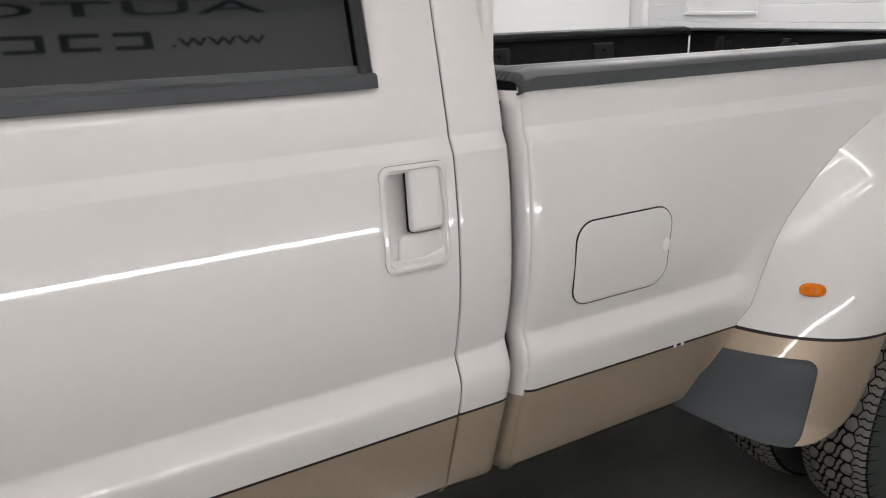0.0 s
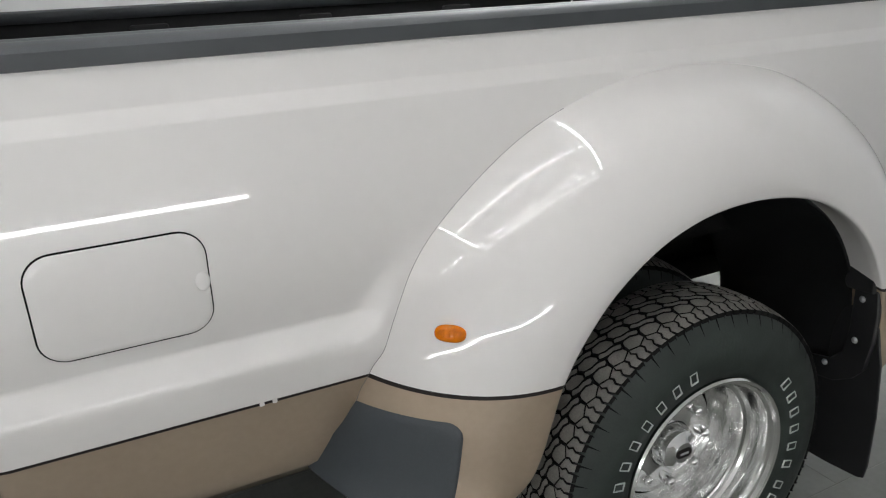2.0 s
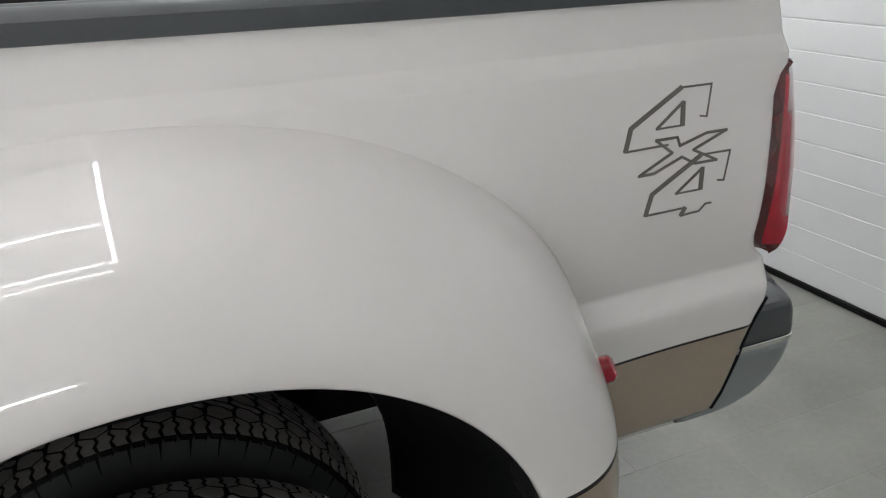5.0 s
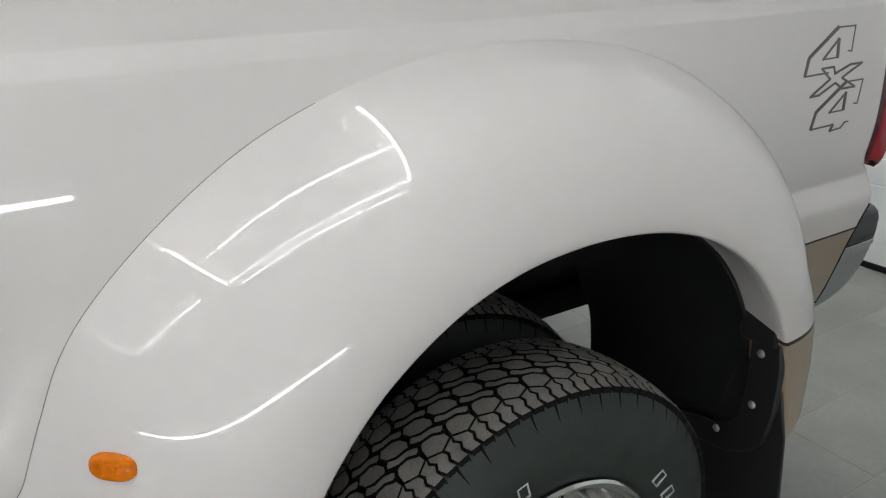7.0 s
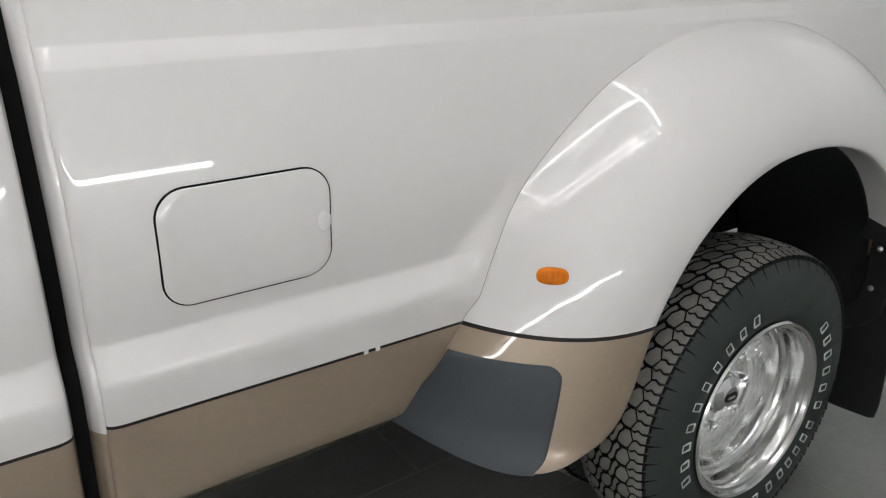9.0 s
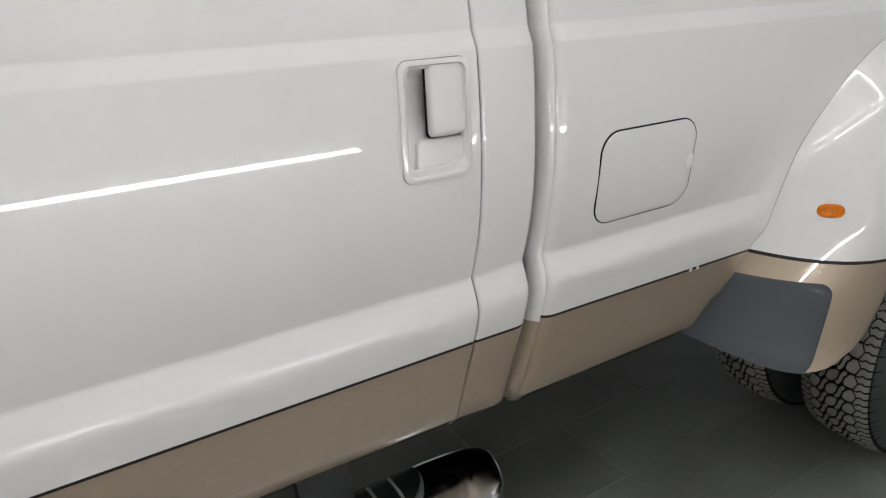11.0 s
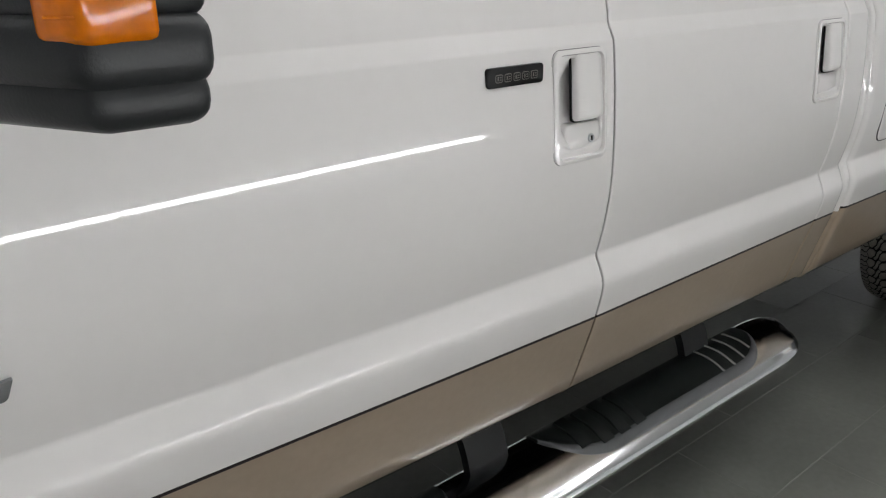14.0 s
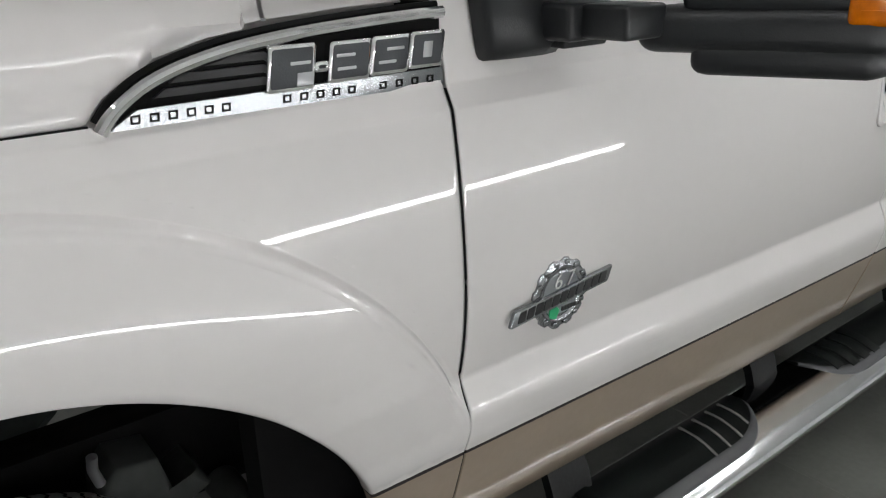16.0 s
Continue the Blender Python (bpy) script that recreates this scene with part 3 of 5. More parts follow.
# door keypad with five buttons
KX, KZ = -2.6285, 1.234
ky = side_y(KX, KZ) - 0.001
bm = bmesh.new()
plate(bm, rrect(0.120, 0.030, 0.006), KX, KZ, ky + 0.004, ky - 0.004, 0.002)
keypad = tpart("keypad", bm, GLOSS, front_door, "glossy black entry keypad with five grey buttons", smooth=40)
for k in range(5):
    bm = bmesh.new()
    bx = KX - 0.0365 + 0.0187 * k
    plate(bm, rrect(0.0150, 0.0125, 0.003), bx, KZ - 0.001, ky - 0.003, ky - 0.0046, 0.0005)
    plate(bm, rrect(0.0126, 0.0101, 0.0022), bx, KZ - 0.001, ky - 0.004, ky - 0.0050, 0.0003, mat=1)
    for dx, dz, w, h in ((-0.0028, 0.0, 0.0022, 0.0060), (0.0022, 0.0018, 0.0042, 0.0014), (0.0022, -0.0018, 0.0042, 0.0014)):
        plate(bm, rrect(w, h, 0.0005, 2), bx + dx, KZ - 0.001 + dz, ky - 0.0045, ky - 0.0053, 0.0001)
    tpart("keypad_button", bm, [DECAL, GLOSS], front_door, smooth=0)

# fuel door
FX, FZ = -1.109, 1.009
fy = side_y(FX, FZ)


def on_panel(pts, cx, cz, lift, edge, rings=9):
    """A thin plate that follows the body side: concentric rings of points."""
    bm = bmesh.new()
    rows = [[(cx + x, side_y(cx + x, cz + z) + 0.004, cz + z) for x, z in pts], [(cx + x, side_y(cx + x, cz + z) - lift + edge, cz + z) for x, z in pts]]
    for k in range(rings + 1):
        s = (1 - 0.35 * edge / 0.05 * 0.3) * (1 - k / rings) if k else 1 - edge / 0.09
        rows.append([(cx + x * s, side_y(cx + x * s, cz + z * s) - lift, cz + z * s) for x, z in pts])
    grid(rows, close_v=True, bm=bm)
    return bm


tpart("fuel_door_gap", on_panel(rrect(0.2715, 0.1870, 0.046, 8), FX, FZ, 0.0020, 0.0003), GAP, box_side, smooth=0)
fuel_door = tpart("fuel_door", on_panel(rrect(0.2665, 0.182, 0.043, 8), FX + 0.0004, FZ - 0.0004, 0.0034, 0.0014), WHITE, box_side, "closed white fuel filler door", smooth=40)
bm = bmesh.new()
bmesh.ops.create_uvsphere(bm, u_segments=18, v_segments=10, radius=0.0125, matrix=Matrix.LocRotScale((FX + 0.123, fy - 0.001, FZ + 0.002), None, (1.0, 0.45, 1.45)))
tpart("fuel_door_pull", bm, WHITE, box_side, smooth=60)
# two worn spots in the stripe
for dx in (0.0, 0.024):
    bm = bmesh.new()
    x0 = -0.915 + dx
    z0 = lerp_table(STRIPE, x0)
    plate(bm, rrect(0.009, 0.010, 0.002, 2), x0, z0, side_y(x0, z0) + 0.002, side_y(x0, z0) - 0.0008, 0.0003)
    tpart("stripe_chip", bm, WHITE, box_side, smooth=0)

# ---- wheel flare
EDGE_O = [(-0.828, 0.535), (-0.780, 0.600), (-0.738, 0.676), (-0.710, 0.742), (-0.683, 0.812), (-0.651, 0.888), (-0.602, 0.960), (-0.535, 1.030), (-0.450, 1.100), (-0.355, 1.162), (-0.250, 1.208), (-0.140, 1.240), (-0.025, 1.258),
          (0.10, 1.262), (0.225, 1.250), (0.345, 1.222), (0.470, 1.167), (0.590, 1.085), (0.680, 0.985), (0.735, 0.885), (0.765, 0.785), (0.780, 0.690), (0.786, 0.580)]
EDGE_L = [(-0.560, 0.474), (-0.500, 0.486), (-0.456, 0.522), (-0.432, 0.580), (-0.414, 0.650), (-0.392, 0.725), (-0.350, 0.805), (-0.278, 0.892), (-0.180, 0.963), (-0.080, 1.002), (0.020, 1.017),
          (0.120, 1.016), (0.220, 1.000), (0.315, 0.966), (0.405, 0.910), (0.475, 0.842), (0.525, 0.768), (0.554, 0.700), (0.568, 0.630), (0.575, 0.560), (0.577, 0.470)]
FLARE_OUT = 0.205


FLARE_MID = (0.04, 0.50)
FLARE_IN = 0.018


def sunk(x, z):
    """The flare's edge runs on behind the panel, so that the two cut each other cleanly."""
    if z < 0.9:
        return x, z
    d = Vector((x - FLARE_MID[0], z - FLARE_MID[1])).normalized() * 0.72 * max(0.0, FLARE_IN - side_y(x, z))
    return x + d.x, z + d.y


EDGE_O = [sunk(*p) for p in EDGE_O]


def by_angle(pts):
    """A table of a curve's points by their angle round the middle of the arch."""
    out = []
    for k in range(601):
        p = spline(pts, k / 600)
        out.append((math.atan2(p.y - FLARE_MID[1], p.x - FLARE_MID[0]) % (2 * math.pi), p.x, p.y))
    out = [(a - 2 * math.pi if a > 4.7 else a, x, z) for a, x, z in out]
    return out


TABLE_O, TABLE_L = by_angle(EDGE_O), by_angle(EDGE_L)


def on_table(tab, u):
    a = tab[0][0] + (tab[-1][0] - tab[0][0]) * min(max(u, 0.0), 1.0)
    lo, hi = 0, len(tab) - 1
    while hi - lo > 1:
        m = (lo + hi) // 2
        if tab[m][0] >= a:
            lo = m
        else:
            hi = m
    f = (tab[lo][0] - a) / max(1e-9, tab[lo][0] - tab[hi][0])
    return Vector((tab[lo][1] + (tab[hi][1] - tab[lo][1]) * f, tab[lo][2] + (tab[hi][2] - tab[lo][2]) * f))


def flare_at(u, v):
    """A point of the flare: u along the arch, v from the load box (0) to the lip (1)."""
    o, l = on_table(TABLE_O, u), on_table(TABLE_L, u)
    fat = min(1.0, max(0.0, (u - 0.845) / 0.075))
    fat = fat * fat * (3 - 2 * fat)
    a0, e = radians((32 - 20 * (u - 0.4)) * (1 - 0.26 * fat)), 0.9 - 0.13 * fat
    a = a0 + (math.pi / 2 - a0) * min(v, 1.0)
    c0, s0 = math.cos(a0) ** e, math.sin(a0) ** e
    k, b = (c0 - max(0.0, math.cos(a)) ** e) / c0, (math.sin(a) ** e - s0) / (1 - s0)
    y0 = FLARE_IN + 1.2 * max(0.0, 0.70 - o.y) ** 1.5 + rear_inset(o.x)
    low = 1 - 0.15 * max(0.0, 1 - u / 0.45) ** 3
    foot = 0.030 * math.sin(math.pi * min(1.0, max(0.0, k))) * max(0.0, 1 - u / 0.10) ** 2
    return Vector((o.x + (l.x - o.x) * k, y0 + (-FLARE_OUT * low - y0) * b, o.y + (l.y - o.y) * k - foot))


NU, NV = 140, 24
rows = []
for i in range(NU + 1):
    u = i / NU
    row = [flare_at(u, j / NV) for j in range(NV + 1)]
    l, o = row[-1], row[0]
    d = Vector((l.x - 0.04, 0, l.z - 0.45)).normalized()
    row.insert(0, o + Vector((0, 0.012, 0)))
    row += [l + Vector((0, 0.002, 0)) - d * 0.004, l + Vector((0, 0.006, 0)) - d * 0.006, l + Vector((0, 0.030, 0)) - d * 0.004, l + Vector((0, 0.095, 0)) + d * 0.004]
    rows.append([tuple(p) for p in row])
bm = grid(rows)
for dz, band in ((0.004, 1), (-0.004, 2)):
    for front in (True, False):
        geom = [f for f in bm.faces if (f.calc_center_median().x < 0.13) == front]
        geom = geom + list({e for f in geom for e in f.edges}) + list({v for f in geom for v in f.verts})
        k = 0.09 if front else 0.17
        bmesh.ops.bisect_plane(bm, geom=geom, plane_co=(0, 0, 0.742 + dz), plane_no=(0, -k, 1))
for f in bm.faces:
    c = f.calc_center_median()
    h = c.z - 0.742 - (0.09 if c.x < 0.13 else 0.17) * c.y
    f.material_index = 0 if h > 0.004 else (1 if h > -0.004 else 2)
flare = tpart("wheel_flare", bm, [WHITE, PIN, TAN], label="bulging white fibreglass wheel flare with tan lower ends", smooth=60)

bm = bmesh.new()
line = []
for k in range(81):
    u = 0.02 + 0.36 * k / 80
    lo, hi = 0.0, 0.5
    for _ in range(24):
        m = (lo + hi) / 2
        p = flare_at(u, m)
        lo, hi = (m, hi) if p.y > box_y(p.x, min(max(p.z, 0.53), 1.25)) else (lo, m)
    line.append(flare_at(u, lo) + Vector((0, -0.0002, 0)))
tube(bm, line, 0.0006, 5)
tpart("flare_seam", bm, SEAM, flare, "thin dark sealant line", smooth=60)

# stone guard on the front foot of the flare
GN = 22


def at_height(v, z):
    """Where along the arch the flare's line v reaches the height z, near its front foot."""
    lo, hi = 0.0, 0.3
    for _ in range(30):
        m = (lo + hi) / 2
        lo, hi = (m, hi) if flare_at(m, v).z < z else (lo, m)
    return lo


def guard_edge(z):
    lo, hi = 0.3, 1.0
    for _ in range(20):
        m = (lo + hi) / 2
        lo, hi = (m, hi) if flare_at(at_height(m, z), m).x < -0.583 - 0.13 * max(0.0, 0.655 - z) else (lo, m)
    return lo


rows = []
for i in range(GN + 1):
    row = []
    for j in range(GN + 1):
        s = 1 - (1 - j / GN) ** 1.5
        c = max(0.0, (s - 0.86) / 0.14)
        top = 0.690 - 0.012 * s - 0.030 * (1 - math.sqrt(1 - c * c))
        v = guard_edge(0.49 + (top - 0.49) * i / GN) * s
        z0 = flare_at(0.0, v).z
        u = at_height(v, z0 + (top - z0) * i / GN) if i else 0.0
        f = flare_at(u, v)
        nrm = (flare_at(u + 0.004, v) - f).cross(flare_at(u, v + 0.01) - f).normalized()
        nrm = -nrm if nrm.y > 0 else nrm
        edge = 0.0 if i == GN or j == GN else 0.75 if i == GN - 1 or j == GN - 1 else 1.0
        row.append(tuple(f + nrm * (0.0006 + 0.0042 * edge) - Vector((0, 0, 0.005 if i == 0 else 0.0))))
    rows.append(row)
bm = grid(rows)
bmesh.ops.recalc_face_normals(bm, faces=bm.faces)
tpart("stone_guard", bm, GUARD, flare, "dark grey stone guard film", smooth=60)


def lamp_outline(w, h, tall):
    """A rounded bar for the tall lamp, a full oval for the long one."""
    if tall:
        return rrect(w, h, min(w, h) * 0.48, 6)
    ang = [2 * math.pi * k / 28 for k in range(28)]
    return [(w / 2 * math.copysign(abs(math.cos(a)) ** 0.8, math.cos(a)), h / 2 * math.copysign(abs(math.sin(a)) ** 0.8, math.sin(a))) for a in ang]


def flare_lamp(name, x, z, mat, label, tall):
    """A small oval marker lamp on the flare."""
    bu, bv = min(((u / 200, v / 60) for u in range(5, 196) for v in range(6, 58)), key=lambda p: (flare_at(*p).x - x) ** 2 + (flare_at(*p).z - z) ** 2)
    best = flare_at(bu, bv)
    n = (flare_at(bu + 0.01, bv) - best).cross(flare_at(bu, bv + 0.02) - best).normalized()
    n = -n if n.y > 0 else n
    zax = Vector((0, 0, 1))
    xax = zax.cross(n).normalized()
    zax = n.cross(xax).normalized()
    rot = Matrix((xax, n, zax)).transposed().to_4x4()
    m = Matrix.Translation(best + n * (0.010 if tall else 0.001)) @ rot
    bm = bmesh.new()
    w, h = (0.057, 0.031) if not tall else (0.030, 0.046)
    rings = []
    for s, d in ((1.06, -0.016 if tall else -0.006), (1.06, 0.002), (1.0, 0.004), (0.86, 0.0075), (0.5, 0.009), (0.0, 0.0092)):
        rings.append([m @ Vector((s * x, d, s * z)) for x, z in lamp_outline(w, h, tall)])
    grid(rings, close_v=True, bm=bm)
    lamp = tpart(name, bm, mat, flare, label, smooth=50)
    for k in (-1, 0, 1):
        b2 = bmesh.new()
        box(b2, -w * 0.04, w * 0.04, 0.0075, 0.0105, -h * 0.22, h * 0.22, 0.001, 1) if not tall else box(b2, -w * 0.36, w * 0.36, 0.007, 0.0105, -h * 0.035, h * 0.035, 0.001, 1)
        shift = Vector((k * w * 0.2, 0, 0)) if not tall else Vector((0, 0, k * h * 0.2))
        bmesh.ops.transform(b2, matrix=m @ Matrix.Translation(shift), verts=b2.verts)
        tpart("lens_rib", b2, mat, flare, smooth=0)


flare_lamp("side_marker_lamp", -0.580, 0.845, AMBER, "oval amber marker lamp", False)
flare_lamp("rear_marker_lamp", 0.740, 0.800, RED, "red marker lamp", True)

# ---- load box: rail caps, inside, tailgate
def rail_cap(y_out, sgn):
    pro = [(0.002, 1.367), (-0.006, 1.368), (-0.007, 1.389), (0.000, 1.397), (0.012, 1.401), (0.030, 1.401), (0.032, 1.399), (0.036, 1.401), (0.046, 1.401), (0.048, 1.399), (0.052, 1.401),
           (0.062, 1.401), (0.064, 1.399), (0.068, 1.401), (0.098, 1.401), (0.106, 1.396), (0.108, 1.36)]
    rows = []
    for x, dz, dy in ((BOX_F - 0.004, -0.020, 0.010), (BOX_F + 0.006, -0.006, 0.003), (BOX_F + 0.03, 0, 0), *[(x, 0, 0) for x in steps(BOX_F + 0.2, 1.02, 0.15)], (1.057, -0.001, 0.001), (1.082, -0.006, 0.003),
                      (1.104, -0.014, 0.008), (1.120, -0.026, 0.014), (1.130, -0.040, 0.020), (1.135, -0.052, 0.026)):
        rows.append([(x, y_out + sgn * (a + dy + 0.036 + rear_inset(x)), z + (dz if z > 1.37 else dz * 0.35)) for a, z in pro])
    return grid(rows)


tpart("rail_cap", rail_cap(0.0, 1), PLASTIC, label="dark grey ribbed plastic bed rail cap", smooth=40, solid=0.004)
tpart("rail_cap", rail_cap(1.98, -1), PLASTIC, label="dark grey ribbed plastic bed rail cap", smooth=40, solid=0.004)
bm = bmesh.new()
box(bm, BOX_F, 1.10, 0.10, 0.135, 0.88, 1.36)
tpart("bed_inner_wall", bm, BEDLINER, smooth=0)
bm = bmesh.new()
box(bm, BOX_F, 1.12, 1.845, 1.885, 0.88, 1.36)
far_wall = tpart("bed_inner_wall", bm, BEDLINER, smooth=30)
for x in (-0.78, -0.145, 0.50):
    bm = bmesh.new()
    box(bm, x - 0.07, x + 0.07, 1.825, 1.85, 0.90, 1.335, 0.012)
    tpart("stake_post", bm, BEDLINER, far_wall, smooth=30)
bm = bmesh.new()
box(bm, BOX_F, 1.17, 1.94, 1.98, 0.50, 1.372, 0.01)
tpart("box_far_side", bm, WHITE)
for x in (-0.78, -0.145, 0.50):
    bm = bmesh.new()
    spin(bm, [(0.0, 1.8225), (0.008, 1.8225), (0.009, 1.826)], x, 1.30, 14)
    tpart("stake_hole", bm, GAP, far_wall, smooth=0)
bm = bmesh.new()
box(bm, BOX_F, 1.13, 0.12, 1.86, 0.86, 0.88)
for k in range(17):
    box(bm, BOX_F + 0.02, 1.10, 0.17 + 0.1 * k, 0.22 + 0.1 * k, 0.88, 0.892, 0.004, 1)
tpart("bed_floor", bm, BEDLINER)
bm = bmesh.new()
box(bm, BOX_F - 0.002, BOX_F + 0.065, 0.13, 1.86, 1.384, 1.402, 0.006)
tpart("front_rail_cap", bm, PLASTIC, label="dark grey plastic cap on the bed front")
bm = bmesh.new()
box(bm, BOX_F, BOX_F + 0.04, 0.06, 1.93, 0.60, 1.385, 0.012)
tpart("bed_front_wall", bm, BEDLINER)
bm = bmesh.new()
box(bm, 1.112, 1.135, 0.19, 1.83, 0.86, 1.375, 0.008)
tailgate = tpart("tailgate", bm, BEDLINER, label="raised tailgate with black ribbed inner panel")
bm = bmesh.new()
box(bm, 1.090, 1.132, 0.19, 1.83, 1.372, 1.390, 0.008, 3)
tpart("tailgate_cap", bm, PLASTIC, tailgate)
bm = bmesh.new()
box(bm, 1.116, 1.126, 0.30, 1.10, 1.335, 1.350, 0.002, 1)
tpart("ladder_strip", bm, PLASTIC, tailgate, smooth=0)
for k in range(34):
    bm = bmesh.new()
    box(bm, 1.112, 1.127, 0.22 + 0.026 * k, 0.234 + 0.026 * k, 0.95, 1.325, 0.003, 1)
    tpart("tailgate_rib", bm, BEDLINER, tailgate, smooth=0)
bm = bmesh.new()
tube(bm, [(1.095, 1.445, 1.19), (1.098, 1.447, 1.235), (1.100, 1.452, 1.262), (1.102, 1.475, 1.276), (1.102, 1.497, 1.264), (1.100, 1.502, 1.235)], [0.008, 0.014, 0.016, 0.016, 0.015, 0.008], 10)
tpart("tailgate_strap_end", bm, YELLOW, tailgate, "yellow plastic clip")
for yy in (1.60, 1.22):
    bm = bmesh.new()
    box(bm, 1.090, 1.126, yy - 0.045, yy + 0.045, 1.235, 1.325, 0.01)
    box(bm, 1.080, 1.095, yy - 0.02, yy + 0.02, 1.27, 1.345, 0.004)
    tpart("step_bracket", bm, BLACK, tailgate)

# tail lamp wraps the rear corner
TAIL_EDGE = [(0.89, 0.030), (0.95, 0.027), (1.065, 0.034), (1.145, 0.045), (1.235, 0.066), (1.26, 0.074)]
rows = []
NZ = 40
for k in range(NZ + 1):
    f = k / NZ
    z = 0.893 + (1.248 - 0.893) * f
    top = 1 - (1 - min(1, (1 - f) / 0.10)) ** 2
    bot = 1 - (1 - min(1, f / 0.14)) ** 2
    w = math.sqrt(max(0.0, min(top, bot)))
    xf = 1.126 + 0.012 * (1 - f) ** 2 + 0.040 * (1 - w) - 0.004 * math.sin(math.pi * f)
    xr = 1.206 - 0.030 * (1 - math.sqrt(max(0.0, bot)))
    ye = lerp_table(TAIL_EDGE, z)
    yf = max(0.026, side_y(1.11, min(z, 1.25)) + 0.014)
    xd = max(xf + 0.004, 1.153 + 0.020 * (1 - math.sqrt(max(0.0, min(1, f / 0.11)))))
    rows.append([(xf, yf + 0.04, z), (xf + 0.001, yf + 0.004, z), (xf + 0.005, yf - 0.002 * w, z), (xd - 0.002, yf - 0.004 * w, z), (xd, yf - 0.006 * w, z), (xd + 0.006, yf - 0.009 * w, z),
                 (xd + (xr - xd) * 0.5, (yf + ye) / 2 - 0.010 * w, z), (xr - 0.008, ye - 0.006 * w, z), (xr, ye + 0.004, z), (xr + 0.002, ye + 0.03, z), (xr - 0.004, ye + 0.12, z)])
tail = tpart("tail_lamp", grid(rows, mat=lambda i, j: 1 if j < 4 or i < 2 or i > NZ - 3 else 0), [RED, REDDARK], label="tall red tail lamp", smooth=45)
# rear corner post of the load box behind the lamp
bm = bmesh.new()
box(bm, 1.06, 1.150, 0.080, 0.20, 0.60, 1.345, 0.016, 3)
tpart("box_rear_post", bm, WHITE)

# rear bumper: dark step pad above, bright strip, grey steel below, wrapping the corner


def bumper_path(xr, y):
    """Points along the truck's side and round the corner to the middle of the rear."""
    r = 0.036
    pts = [(1.06, y + 0.004), (1.08, y), (1.12, y), (xr - r - 0.03, y)]
    pts += [(xr - r + r * math.sin(radians(a)), y + 1.3 * r * (1 - math.cos(radians(a)))) for a in range(0, 91, 10)]
    return pts + [(xr + 0.01, y + 0.4), (xr + 0.012, 0.99), (xr + 0.01, 1.58), (xr, 1.90)]


def bumper_skin(levels):
    rows = []
    for z, xr, out in levels:
        low = z
        for _ in range(4):
            y = side_y(1.1, max(low, 0.52)) + 0.013
            low = z - 0.93 * (y - 0.025)
        y -= out
        rows.append([(x, yy, low) for x, yy in bumper_path(xr + 0.014 + 1.15 * (y - 0.025), y)])
    return grid(rows)


bumper = tpart("rear_bumper", bumper_skin([(0.560, 1.03, -0.01), (0.569, 1.090, 0), (0.574, 1.130, 0), (0.587, 1.178, 0), (0.603, 1.212, 0), (0.626, 1.238, 0), (0.650, 1.256, 0), (0.675, 1.266, 0), (0.697, 1.272, 0)]), STEEL,
               label="grey steel rear bumper with dark step pad", solid=0.008)
tpart("bumper_strip", bumper_skin([(0.696, 1.272, 0.001), (0.698, 1.275, 0.005), (0.709, 1.275, 0.005), (0.711, 1.272, 0.001)]), ALU, bumper, "bright metal strip", solid=0.004)
tpart("bumper_pad", bumper_skin([(0.710, 1.272, 0.001), (0.725, 1.272, 0.001), (0.755, 1.266, -0.003), (0.770, 1.258, -0.008), (0.777, 1.246, -0.018), (0.780, 1.226, -0.04), (0.781, 1.180, -0.10)]), PLASTIC, bumper, "dark grey plastic step pad", solid=0.008)
# black edge along the slanted rear end of the side panel
bm = bmesh.new()
tube(bm, [(BOX_R + lerp_table(REAR_END, z) + 0.003, side_y(1.1, max(z, 0.515)) + 0.012, z) for z in (0.80, 0.76, 0.728, 0.68, 0.641, 0.60, 0.557, 0.53, 0.515)], 0.005, 6)
tpart("panel_edge", bm, GAP, box_side)

# four by four decal: outlined characters with a heavier left edge
def ribbon(bm, pts, w, y, close=False):
    n = len(pts)
    for i in range(n if close else n - 1):
        (x0, z0), (x1, z1) = pts[i], pts[(i + 1) % n]
        ww = w[i] if isinstance(w, list) else w
        d = Vector((x1 - x0, z1 - z0))
        d.normalize()
        nx, nz = -d.y * ww / 2, d.x * ww / 2
        ex, ez = d.x * 0.0012, d.y * 0.0012
        quad = [(x0 - ex + nx, z0 - ez + nz), (x0 - ex - nx, z0 - ez - nz), (x1 + ex - nx, z1 + ez - nz), (x1 + ex + nx, z1 + ez + nz)]
        cx, cz = (x0 + x1) / 2, (z0 + z1) / 2
        vs = [bm.verts.new((px, side_y(px, pz) - 0.0012 - 0.00015 * (i % 4), pz)) for px, pz in quad]
        vb = [bm.verts.new((px, side_y(px, pz) + 0.001, pz)) for px, pz in quad]
        bm.faces.new(vs)
        for k in range(4):
            bm.faces.new((vs[k], vs[(k + 1) % 4], vb[(k + 1) % 4], vb[k]))


FOUR = [(1.00, 1.00), (0.62, 1.00), (0.04, 0.40), (0.0, 0.0), (0.52, 0.0)]
FOUR_R = [(1.00, 1.00), (0.98, 0.42), (0.90, 0.44)]
FOUR_IN = [(0.66, 0.74), (0.36, 0.32), (0.68, 0.32)]
EX = [(0.0, 1.0), (0.36, 1.0), (0.42, 0.70), (0.86, 1.0), (1.2, 1.0), (0.66, 0.48), (1.10, 0.0), (0.72, 0.0), (0.48, 0.30), (0.04, -0.10), (-0.22, -0.10), (0.30, 0.50)]


